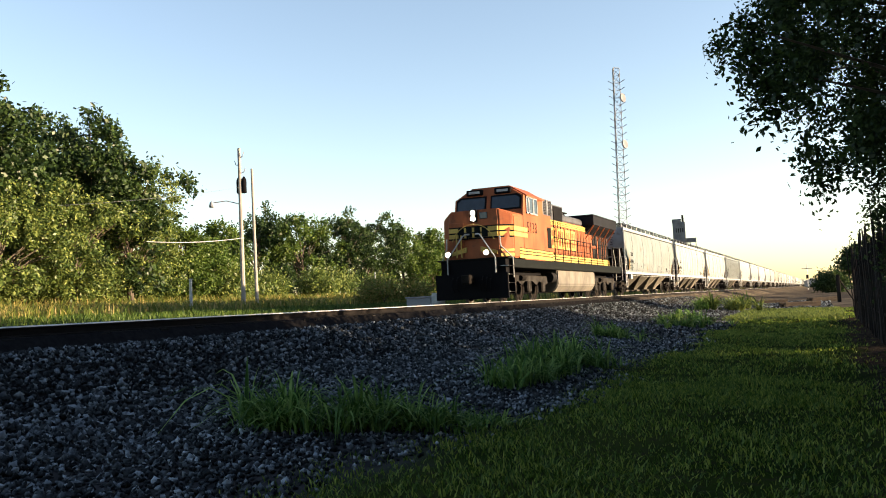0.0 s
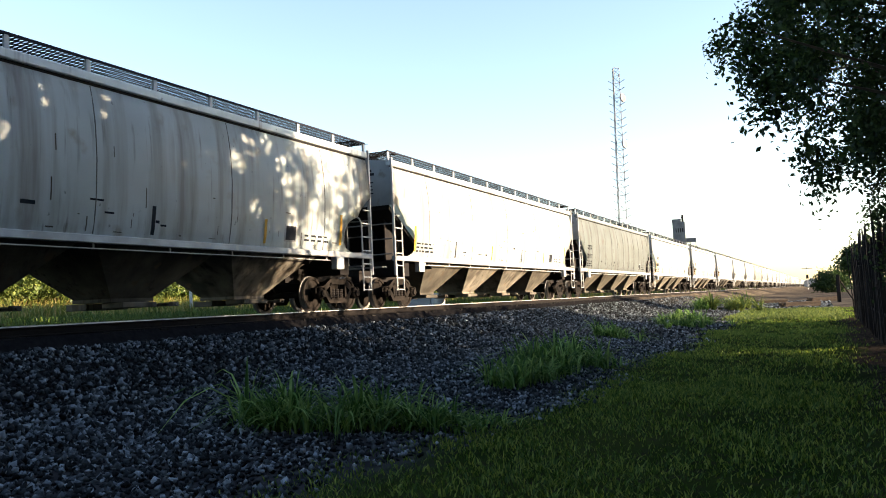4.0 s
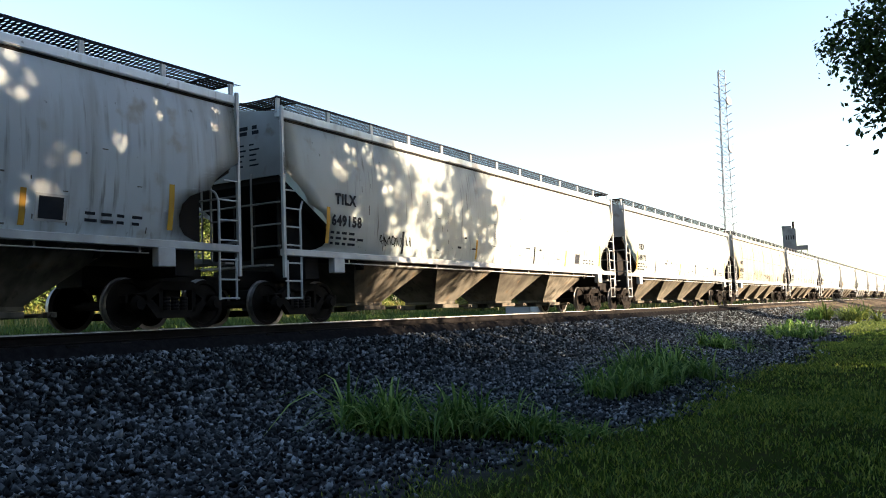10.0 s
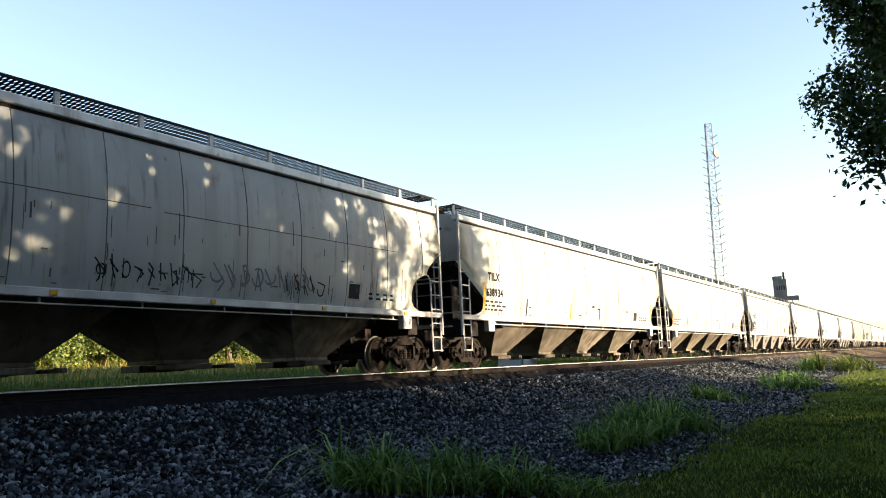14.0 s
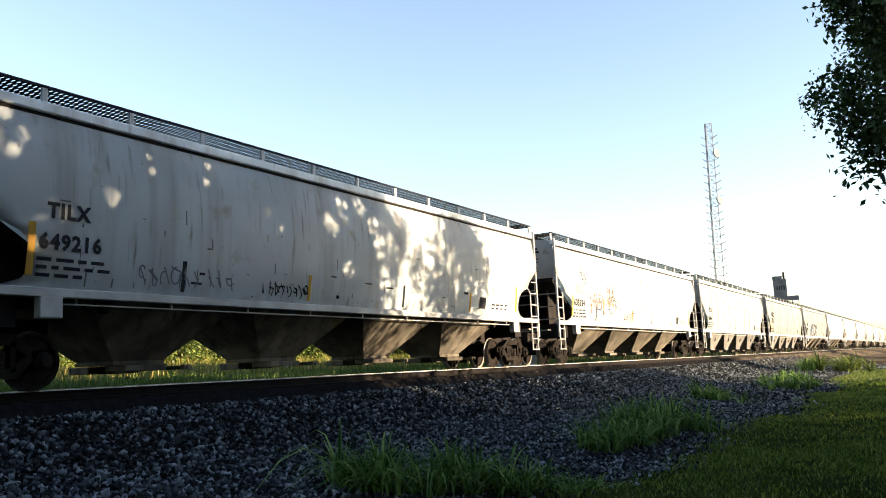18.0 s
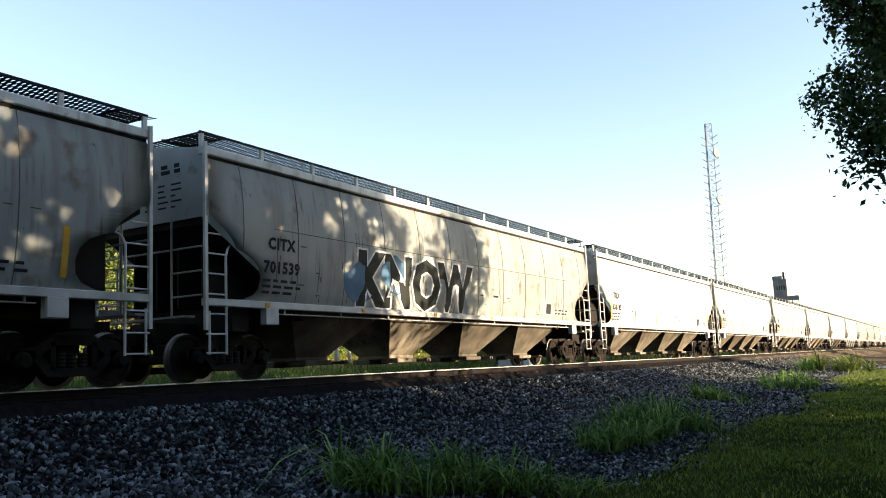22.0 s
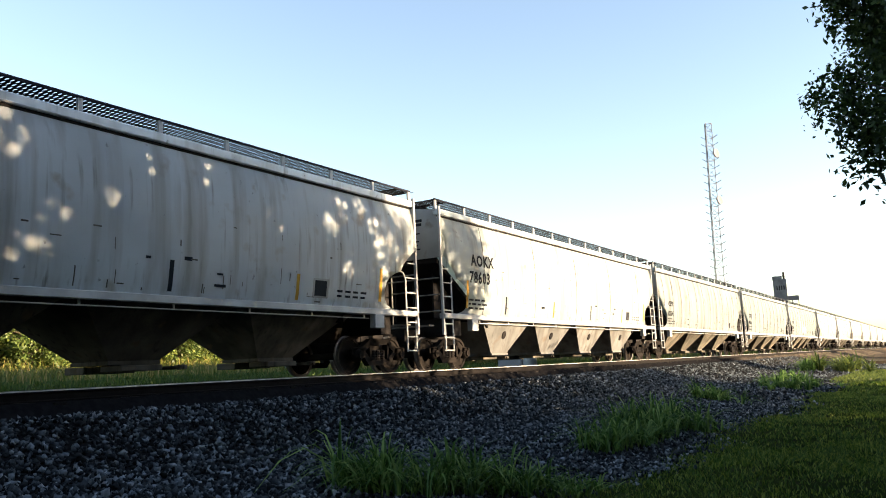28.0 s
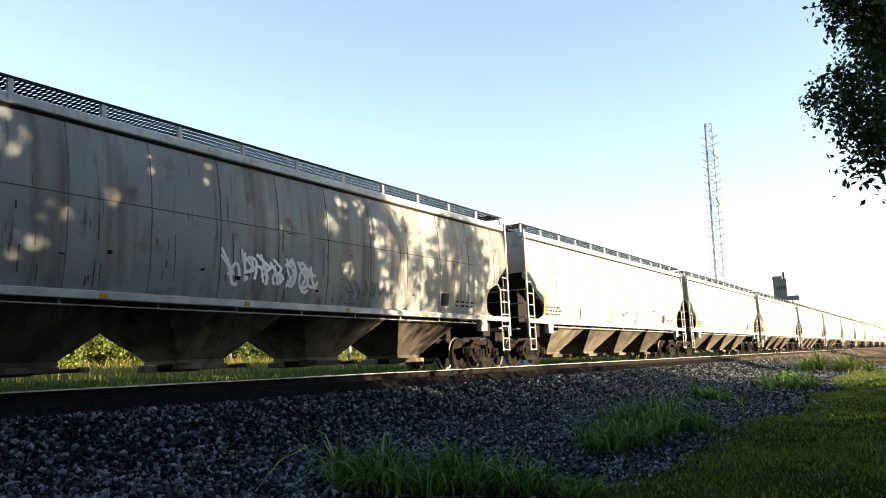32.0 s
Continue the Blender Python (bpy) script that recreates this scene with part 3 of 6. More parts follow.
def tree(x, y, height, radius, low, leaf, label, seed, clumps=130, per=60, size=0.16, spread=0.55, name="tree", droop=0.0, trunk=0.24, squash=(1, 1), category="tree", extra=(), lobes=0):
    """A trunk, limbs that fork towards the crown, and leaves in clumps at the limbs' ends."""
    r = np.random.default_rng(seed)
    base = float(ground_z(np.array(x), np.array(y)))
    t = thing(name, pose(x, y, base), label, category)
    wood = nb()
    top = height * 0.62
    trunk_pts = [(0.12 * math.sin(k * 1.3 + seed) * k, 0.1 * math.cos(k * 1.7 + seed) * k, top * k / 4 - (0.1 if k == 0 else 0)) for k in range(5)]
    tapered(wood, trunk_pts, [trunk * (1.35, 1.0, 0.8, 0.6, 0.35)[k] for k in range(5)], 9)
    cz, rz = (height + low) / 2, (height - low) / 2
    ends = []
    for k in range(clumps):
        a, b = r.uniform(0, 6.283), r.uniform(-1, 1)
        q = r.uniform(0.45, 1.0) ** 0.5 * (1 + 0.16 * math.sin(3 * a + seed) + 0.12 * math.sin(5 * b * 2 + a))
        w = math.sqrt(max(0.0, 1 - b * b))
        ends.append((radius * squash[0] * q * w * math.cos(a), radius * squash[1] * q * w * math.sin(a), cz + rz * q * b))
    if lobes:
        # twigs gathered into rounded boughs, with dark hollows between them
        hub = np.array(ends[:lobes])
        big = radius * 0.27 * r.uniform(0.75, 1.3, lobes)
        u = r.normal(0, 1, (clumps, 3))
        u /= np.linalg.norm(u, axis=1, keepdims=True)
        j = r.integers(0, lobes, clumps)
        ends = (hub[j] * 0.92 + u * big[j][:, None] * (1.0, 1.0, 0.8)).tolist()
    ends = np.array([tuple(e) for e in ends] + [(a - x, b - y, c - base) for a, b, c in extra])
    for k in range(0, len(ends), 3):
        e = Vector(ends[k])
        j = min(4, max(1, int(4 * (e.z - 0.5) / height)))
        s = Vector(trunk_pts[j])
        mid = s.lerp(e, 0.5) + Vector((0, 0, 0.06 * height))
        tapered(wood, [s, mid, e], [trunk * 0.3, trunk * 0.16, 0.012], 5)
    part("trunk", wood, M["bark"], t)
    v, f = leaf_cloud(ends, spread, per, size, r, droop, np.array((x, y, base)))
    part("crown", np_mesh("crown", v, f), LEAF[leaf], t)
    return t


# big trees behind the track and the wood line beyond
for k, (x, y, h, rd, low, lf) in enumerate(((-39, 31, 11.2, 4.9, 0.4, "dark"), (-34.5, 33, 9.6, 4.6, 0.3, "dark"), (-36, 26, 10.9, 5.0, 0.4, "dark"), (-41, 37, 10.2, 4.6, 0.5, "dark"), (-38, 21, 9.8, 5, 0.3, "dark"), (-33, 19, 9.0, 4.6, 0.3, "dark"))):
    tree(x * 1.55, y * 1.55, h * 1.66, rd * 1.6, low, lf, "tall dense dark-green broadleaf tree in evening sun", 20 + k, 420, 84, 0.20, 0.38, lobes=46)
for k, (x, y, h, rd, low, lf) in enumerate(((-32.5, 33.5, 7.6, 2.8, 0.0, "yellow"), (-31.5, 29.0, 5.9, 2.8, 0.0, "yellow"), (-30.5, 24.0, 5.8, 2.7, 0.0, "yellow"), (-33.5, 38.5, 4.9, 2.2, 0.0, "mid"), (-29.5, 20.0, 5.6, 2.5, 0.0, "yellow"), (-34.5, 42.0, 4.0, 2.2, 0.0, "mid"))):
    tree(x * 1.55, y * 1.55, h * 1.52, rd * 1.55, low, lf, "leafy yellow-green tree lit by low sun behind the track", 40 + k, 300, 80, 0.125, 0.27, lobes=38)
for k, (x, y, h, rd, low, lf) in enumerate(((-50, 60, 6.6, 4.4, 0, "mid"), (-50, 68, 8.4, 4.6, 0, "dark"), (-48, 73, 8.9, 4.8, 0, "mid"), (-46, 78, 9.2, 4.6, 0, "dark"), (-47, 85, 9.0, 4.8, 0, "dark"), (-46, 92, 8.4, 4.8, 0, "mid"),
                                              (-45, 98, 7.4, 4.4, 0, "mid"), (-49, 108, 6.0, 4.4, 0, "dark"), (-52, 116, 9.6, 3.2, 1.0, "dark"), (-52, 122, 6.0, 5, 0, "mid"), (-53, 132, 6.5, 5, 0, "mid"), (-54, 145, 7.0, 6, 0, "mid"))):
    tree(x * 1.3, y * 1.3, h * 1.42, rd * 1.25, low, lf, "rounded green tree in the wood line beyond the field", 60 + k, 220, 75, 0.19, 0.34, lobes=30)
# low bushes beyond the field, seen under the wagons
for k in range(16):
    y = 16 + 5.4 * k
    tree(-52.5 - 2.0 * math.sin(k * 1.9), y, 2.9 + 0.8 * math.sin(k * 2.3), 2.2, 0.0, "yellow", "low sunlit yellow-green bush beyond the field", 90 + k, 80, 72, 0.15, 0.42, "bush", trunk=0.05, category="bush")
# the large shade tree whose branches hang into view; its neighbours stay unseen
tree(4.8, 15.9, 12.0, 5.95, 2.05, "dark", "large broadleaf tree with dark drooping leafy branches", 7, 640, 320, 0.053, 0.175, "shade_tree", 0.22, 0.28, (1.0, 1.18), extra=[(-0.45 + 0.315 * k + 0.22 * math.sin(k * 2.4), 13.1 + 1.05 * math.sin(k * 1.9), 2.8 - 0.12 * k + 0.41 * math.cos(k * 2.9)) for k in range(14)] + [(-0.3 + 0.45 * math.sin(k * 2.3), 14.0 + 0.9 * math.cos(k * 1.7), 5.7 + 0.75 * math.sin(k * 3.1 + 1)) for k in range(22)] + [(-0.6 - 0.08 * k, 13.25, 2.95 + 0.5 * k) for k in range(3)])
# out-of-view crowns, added only to block sun and sky
for k, (x, y, h, rd, low) in enumerate(((10.5, 9.5, 14, 6.2, 1.6), (9.0, -2.0, 15, 7.5, 4.0), (0.5, -8.5, 14, 7.2, 4.6), (15.5, 2.0, 14, 6.5, 1.4), (16.5, 14.0, 14, 6.5, 1.2), (17.5, 17.5, 12.5, 5.0, 1.2), (23.5, 8.0, 14, 6.5, 1.0), (24, 18.0, 13, 6, 1.0), (7.5, -3.0, 15, 6.8, 3.2), (16, -9.0, 14, 6.5, 1.2), (24, -3, 14, 6.5, 1.0))):
    tree(x, y, h, rd, low, "dark", "unseen broadleaf tree added to shade the lawn and train", 8 + k, 230, 54, 0.2, 0.6, "shade_tree", 0.1, 0.32)
# two more unseen crowns, set where their shadows fall on the wagon sides
tree(11.0, 20.6, 11.5, 3.3, 1.4, "dark", "unseen dense round tree added to shade the wagons", 3, 260, 70, 0.17, 0.4, "shade_tree", 0.1, 0.2)
tree(9.0, 27.7, 9.3, 1.45, 5.9, "dark", "unseen slender tree added to cast a clump of shade on the wagons", 5, 46, 40, 0.16, 0.4, "shade_tree", 0.1, 0.12)
tree(2.15, 37.5, 4.3, 0.8, 2.2, "dark", "thin sapling reaching above the fence", 6, 26, 26, 0.09, 0.25, "sapling", trunk=0.03, category="sapling")
# distant hedge trees over the end of the lane
for k, (x, y, h, rd) in enumerate(((2.5, 60, 3.9, 1.4), (14.0, 128, 6.2, 4.6), (2.2, 185, 4.2, 3.0))):
    tree(x, y, h, rd, 2.2 if k == 0 else 0.2, "dark", "round dark-green hedge tree beside a gravel lane", 110 + k, 90, 80, 0.1 if k == 0 else 0.22, 0.2 if k == 0 else 0.6)


# ---------------------------------------------------------------- fence and hedge on the lawn's edge
def fence_x(y):
    return 1.36 + 0.0 * y


fence = thing("picket_fence", pose(0, 0, 0), "tall dark weathered wooden fence overgrown with brush", "fence")
rf = random.Random(5)
picket_meshes = []
for k in range(8):
    h, w = 2.75 + 0.12 * k, 0.11 + 0.012 * (k % 4)
    bm = extrude(nb(), [(-w / 2, 0), (w / 2, 0), (w / 2 * 0.9, h * 0.96), (rf.uniform(-0.3, 0.3) * w, h), (-w / 2 * 0.95, h * 0.95)], "x", -0.013, 0.013)
    me = bpy.data.meshes.new("picket")
    bm.to_mesh(me)
    bm.free()
    me.materials.append(M["fence"])
    picket_meshes.append(me)
# below about y = 22 the fence is unseen, carried on to shade the near ground
y = -14.0
while y < 46:
    g = float(ground_z(np.array(fence_x(y)), np.array(y)))
    part("picket", rf.choice(picket_meshes), None, fence, at=pose(fence_x(y) + rf.uniform(-0.02, 0.02), y, g - 0.05, rf.uniform(-5, 5), rf.uniform(-3, 3), rf.uniform(-12, 12)))
    y += rf.choice((0.15, 0.2, 0.3, 0.5, 0.62))
for k in range(25):
    y = -14 + k * 3.0
    if y < 46:
        part("post", box(nb(), -0.06, 0.06, -0.06, 0.06, -0.1, 2.9, 0.01), M["fence"], fence, at=pose(fence_x(y) + 0.09, y, -1.5))
for z in (-0.75, 0.75):
    part("rail", bar(nb(), (fence_x(-14) + 0.05, -14, z), (fence_x(46) + 0.05, 46, z), 0.04), M["fence"], fence)
# shrubs out of view, added as low blockers of the sun
for k in range(19):
    y = -13 + k * 2.95
    tree(fence_x(y) + 3.0 + 0.3 * math.sin(k * 2.1), y, (5.4 if y < 22.5 else 3.9) + 0.25 * math.sin(k * 1.7), 1.65, 0.0, "dark", "unseen dark-green shrub added behind the fence to block the low sun", 130 + k, 60, 95, 0.11, 0.4, "shrub", trunk=0.05, category="shrub", squash=(0.75, 1.15))
gate_post = thing("gate_post", pose(1.35, 84, -1.5), "dark wooden gate post at the end of the lawn", "post")
part("post_shaft", box(nb(), -0.16, 0.16, -0.16, 0.16, -0.1, 2.45, 0.03), M["fence"], gate_post)
part("brace", bar(nb(), (0.1, 0, 2.0), (1.2, 0.2, 0.05), 0.07), M["fence"], gate_post)


# ---------------------------------------------------------------- poles, mast, elevator, odds and ends
def utility_pole(x, y, h, r, lean, fittings):
    g = float(ground_z(np.array(x), np.array(y)))
    t = thing("utility_pole", pose(x, y, g, 0, lean, 0), "weathered grey wooden utility pole" + (" with transformers" if fittings else ""), "pole", "utility poles by the wood")
    bm = nb()
    tapered(bm, [(0, 0, -0.3), (0, 0, h * 0.5), (0, 0, h)], [r, r * 0.85, r * 0.65], 10)
    part("shaft", bm, M["pole"], t)
    if fittings:
        for k in (-1, 1):
            part("transformer", disc(nb(), (0.2 * k, 0.16, h - 2.9), (0, 0, 1), [(0.08, 0), (0.16, 0.04), (0.16, 0.85), (0.12, 0.95), (0.04, 1.08)], 12), M["black"], t, "dark cylindrical transformer")
        part("lamp_arm", pipe(nb(), [(0, 0, h - 3.6), (-0.8, -0.4, h - 3.35), (-1.5, -0.8, h - 3.45)], 0.03), M["galv"], t)
        part("lamp_head", disc(nb(), (-1.6, -0.85, h - 3.75), (0, 0, 1), [(0.14, 0), (0.18, 0.1), (0.1, 0.34), (0.04, 0.4)], 10), M["galv"], t)
        for k, z in ((0.35, h - 0.4), (-0.35, h - 0.9), (0.45, h - 1.4)):
            part("insulator_pin", pipe(nb(), [(0, 0, z - 0.25), (k * 0.8, 0, z - 0.15), (k, 0, z + 0.12)], 0.025), M["galv"], t)
    return t


utility_pole(-33.4, 44.0, 10.2, 0.15, 0, True)
utility_pole(-35.6, 48.4, 9.6, 0.125, -0.6, False)
for n_, (a, b, r_, lb) in enumerate((((-33.2, 44.0, 4.75), (-35.6, 38.0, 4.4), 0.024, "pale overhead cable sheath sagging from the pole"), ((-33.2, 44.0, 8.0), (-37.0, 33.0, 6.2), 0.007, "thin overhead service wire"))):
    a, b = Vector(a), Vector(b)
    cab = nb()
    tapered(cab, [a.lerp(b, k / 10) - Vector((0, 0, 0.5 * 4 * (k / 10) * (1 - k / 10) * 0.3)) for k in range(11)], [r_] * 11, 6)
    tagged(part("overhead_cable", cab, M["white_paint"] if n_ == 0 else M["mast"]), lb, "cable")
for x, y, h in ((-27.5, 32.2, 1.55), (-50.0, 92, 3.4)):
    g = float(ground_z(np.array(x), np.array(y)))
    p_ = thing("marker_post", pose(x, y, g), "slim pale post standing in the tall grass", "post")
    part("post_shaft", box(nb(), -0.06, 0.06, -0.05, 0.05, -0.1, h, 0.01), M["white_paint"], p_)
    part("cap", box(nb(), -0.075, 0.075, -0.065, 0.065, h, h + 0.05, 0.01), M["white_paint"], p_)


def mast(x, y, h):
    t = thing("radio_mast", pose(x, y, 0, 0, 0.8, 20), "slender grey lattice radio mast with two dish antennas", "mast")
    legs = [(math.cos(k * 2.094) * 1.0, math.sin(k * 2.094) * 1.0) for k in range(3)]
    for lx, ly in legs:
        part("leg", bar(nb(), (lx * 1.5, ly * 1.5, -1.5), (lx * 1.1, ly * 1.1, h), 0.09), M["mast"], t)
    br = nb()
    n = 30
    for k in range(n):
        z0, z1 = h * k / n, h * (k + 1) / n
        for j in range(3):
            s0, s1 = 1.5 - 0.4 * k / n, 1.5 - 0.4 * (k + 1) / n
            a, b = legs[j], legs[(j + 1) % 3]
            bar(br, (a[0] * s0, a[1] * s0, z0), (b[0] * s1, b[1] * s1, z1), 0.07, 4)
            bar(br, (a[0] * s1, a[1] * s1, z1), (b[0] * s1, b[1] * s1, z1), 0.06, 4)
    tagged(part("bracing", br, M["mast"], t), kind="stuff")
    for z, s in ((52.5, 1), (40.0, 1)):
        part("dish", disc(nb(), (1.3, -1.0, z), (0.75, -0.65, 0.1), [(0.3, -0.3), (1.1, 0.1), (1.25, 0.35), (1.2, 0.5), (0.2, 0.3)], 16), M["mast"], t, "grey round dish antenna")
    w = nb()
    for k in range(26):
        z = 6 + 53 * k / 26
        bar(w, (legs[0][0] * 1.05, legs[0][1], z), (legs[0][0] * 1.05 + 1.3, legs[0][1] - 0.5, z + 0.7), 0.1, 4)
        bar(w, (legs[1][0] * 1.05, legs[1][1], z), (legs[1][0] * 1.05 - 1.3, legs[1][1] - 0.2, z + 0.7), 0.09, 4)
    tagged(part("antenna_stub", w, M["mast"], t), kind="stuff")


mast(-47.8, 226.0, 61.0)


def elevator(x, y):
    t = thing("grain_elevator", pose(x, y, 0, 0, 0, 8), "grey concrete grain elevator tower with a low gallery", "silo")
    part("tower", box(nb(), -2.9, 2.9, -2.9, 2.9, -1.5, 33.0, 0.1), M["tower"], t)
    part("roof_house", box(nb(), -3.05, 1.2, -3.0, 3.0, 33.0, 34.4, 0.08), M["tower"], t)
    part("vent_stack", bar(nb(), (1.9, 0, 33), (1.9, 0, 36.4), 0.5, 8), M["dark_steel"], t)
    part("gallery", box(nb(), 2.9, 7.6, -1.6, 1.6, 23.2, 25.2, 0.08), M["tower"], t)
    for k in range(2):
        part("gallery_leg", box(nb(), 4.6 + 2.6 * k, 4.9 + 2.6 * k, -0.3, 0.3, -1.5, 23.2), M["dark_steel"], t)
    for k in range(4):
        part("slot_window", box(nb(), -1.5 + 1.0 * k, -1.1 + 1.0 * k, -2.95, -2.85, 28.0, 30.0), M["black"], t)


elevator(-60.4, 415.6)
for k, (x, y, w, d, h) in enumerate(((-19.0, 560, 14, 10, 6.0), (-6.0, 640, 10, 8, 4.5), (5.5, 300, 6, 5, 2.6))):
    b_ = thing("shed", pose(x, y, -1.4), "small pale distant farm shed with a pitched roof", "shed", "distant sheds")
    part("wall", box(nb(), -w / 2, w / 2, -d / 2, d / 2, 0, h), M["white_paint"], b_)
    part("roof", extrude(nb(), [(-w / 2 - 0.4, h), (w / 2 + 0.4, h), (0, h + w * 0.22)], "y", -d / 2 - 0.3, d / 2 + 0.3), M["concrete"], b_)
    part("door", box(nb(), -1.2, 1.2, -d / 2 - 0.06, -d / 2 + 0.02, 0, min(2.4, h * 0.8)), M["dark_steel"], b_)
sig = thing("signal_mast", pose(-4.5, 330, -1.4), "slim grey signal mast beside the track", "signal")
part("mast_pole", bar(nb(), (0, 0, 0), (0, 0, 9.5), 0.12), M["galv"], sig)
part("cross_arm", bar(nb(), (-1.8, 0, 7.6), (1.8, 0, 7.6), 0.12), M["galv"], sig)
part("signal_head", box(nb(), -0.4, 0.4, -0.3, 0.3, 4.0, 5.4, 0.05), M["dark_steel"], sig)

for x, y, n in ((-4.2, 84, 4), (-1.4, 68, 4), (0.2, 90, 4)):
    pile = thing("tie_stack", pose(x, y, -1.48, 0, 0, 24), "stack of old weathered wooden railway ties on the ground", "tie stack")
    for lay in range(2):
        for k in range(n - lay):
            part("old_tie", box(nb(), -1.3, 1.3, -0.12, 0.12, 0, 0.2, 0.015), M["old_tie"], pile, at=pose(0.1 * math.sin(k * 2 + lay), 0.3 * k + 0.13 * lay, 0.2 * lay, 0, 0, 2 * math.sin(3 * k)))
# low equipment boxes and a scrap heap by the far rail
cab_box = thing("relay_case", pose(-18.2, 38.2, -0.45, 0, 0, 8), "low grey concrete relay case in the grass", "case")
part("case_body", box(nb(), -0.62, 0.62, -0.5, 0.5, 0, 0.8, 0.03), M["concrete"], cab_box)
part("lid", box(nb(), -0.68, 0.68, -0.56, 0.56, 0.8, 0.87, 0.02), M["concrete"], cab_box)
drum = thing("white_barrel", pose(-17.2, 38.0, -0.45), "white plastic barrel standing in the grass by the track", "barrel")
part("barrel_body", disc(nb(), (0, 0, 0), (0, 0, 1), [(0.3, 0), (0.34, 0.06), (0.34, 0.4), (0.36, 0.43), (0.34, 0.46), (0.34, 0.88), (0.3, 0.95)], 18), M["white_paint"], drum)
part("barrel_lid", disc(nb(), (0, 0, 0.95), (0, 0, 1), [(0.31, 0), (0.31, 0.04), (0.26, 0.06)], 18), M["white_paint"], drum)
for k, (x, y, s) in enumerate(((-24.5, 46, 1.0), (-26.0, 47.5, 0.8), (-23.5, 48.5, 0.9))):
    tree(x, y, 1.5 * s, 1.3 * s, 0, "dry", "brown dry brush heap at the field's edge", 170 + k, 50, 50, 0.08, 0.3, "brush", trunk=0.03, category="brush")

# ---------------------------------------------------------------- hopper wagons
LB = 20.05                                    # body length; the origin is the front end at rail height, +Y is rearwards
SIDE = ((1.50, 1.43), (1.75, 1.49), (2.2, 1.55), (2.9, 1.585), (3.5, 1.565), (4.0, 1.50), (4.30, 1.43), (4.42, 1.38))
SZ, SX = np.array([p[0] for p in SIDE]), np.array([p[1] for p in SIDE])
CUT = ((1.50, 0.55), (1.57, 1.08), (1.66, 1.34), (1.80, 1.47), (2.0, 1.50), (2.2, 1.44), (2.36, 1.27), (2.46, 1.02), (2.52, 0.80), (2.70, 0.68), (2.85, 0.50), (3.0, 0.28), (3.12, 0.08), (3.2, 0.04), (4.42, 0.04))
CZ, CY = np.array([p[0] for p in CUT]), np.array([p[1] for p in CUT])


def side_x(z):
    return float(np.interp(z, SZ, SX))


def side_sheet(sign):
    bm = nb()
    zs = [1.50, 1.535, 1.57, 1.61, 1.66, 1.73, 1.8, 1.9, 2.0, 2.1, 2.2, 2.29, 2.36, 2.41, 2.46, 2.52, 2.61, 2.70, 2.78, 2.85, 2.93, 3.0, 3.06, 3.12, 3.2, 3.45, 3.7, 4.0, 4.2, 4.42]
    ny = 36
    rows = []
    for z in zs:
        c = float(np.interp(z, CZ, CY))
        rows.append([bm.verts.new((sign * side_x(z), c + (LB - 2 * c) * k / ny, z)) for k in range(ny + 1)])
    for a, b in zip(rows, rows[1:]):
        for k in range(ny):
            f = bm.faces.new((a[k], a[k + 1], b[k + 1], b[k]) if sign > 0 else (a[k], b[k], b[k + 1], a[k + 1]))
            f.smooth = True
    bmesh.ops.solidify(bm, geom=bm.faces[:], thickness=0.02)
    return bm


def seams(ys, sign, wide=0.045, proud=0.012):
    """Upright weld strips that follow the side's curve."""
    bm = nb()
    zs = np.linspace(1.56, 4.2, 9)
    for y in ys:
        ring = []
        for z in zs:
            if y < float(np.interp(z, CZ, CY)) + 0.1 or y > LB - float(np.interp(z, CZ, CY)) - 0.1:
                continue
            x = sign * (side_x(z) + proud)
            ring.append([bm.verts.new((sign * (side_x(z) - 0.01), y - wide / 2, z)), bm.verts.new((x, y - wide / 4, z)), bm.verts.new((x, y + wide / 4, z)), bm.verts.new((sign * (side_x(z) - 0.01), y + wide / 2, z))])
        for a, b in zip(ring, ring[1:]):
            for k in range(3):
                bm.faces.new((a[k], a[k + 1], b[k + 1], b[k]))
    bmesh.ops.recalc_face_normals(bm, faces=bm.faces[:])
    return bm


def end_sheet(front):
    y = 0.06 if front else LB - 0.06
    out = [(x, z) for z, x in SIDE if z > 3.2]
    out = [(side_x(3.08), 3.08)] + out + [(0.0, 4.62)] + [(-x, z) for x, z in out[::-1]] + [(-side_x(3.08), 3.08)]
    return extrude(nb(), out, "y", y - 0.02, y + 0.02)


def slope_sheet(front):
    bm = nb()
    def yy(v):
        return v if front else LB - v
    pts = [(yy(0.1), 3.1), (yy(3.0), 1.35), (yy(3.0), 1.2), (yy(0.1), 2.95)]
    extrude(bm, pts, "x", -1.36, 1.36)
    # centre stub and bolster under the slope
    box(bm, -0.35, 0.35, min(yy(-0.1), yy(2.6)), max(yy(-0.1), yy(2.6)), 0.78, 1.15)
    box(bm, -1.3, 1.3, min(yy(0.95), yy(1.4)), max(yy(0.95), yy(1.4)), 0.95, 1.45)
    for x in (-0.95, -0.3, 0.3, 0.95):
        extrude(bm, [(yy(0.5), 1.45), (yy(2.4), 1.45), (yy(0.5), 2.75)], "x", x - 0.02, x + 0.02)
    return bm


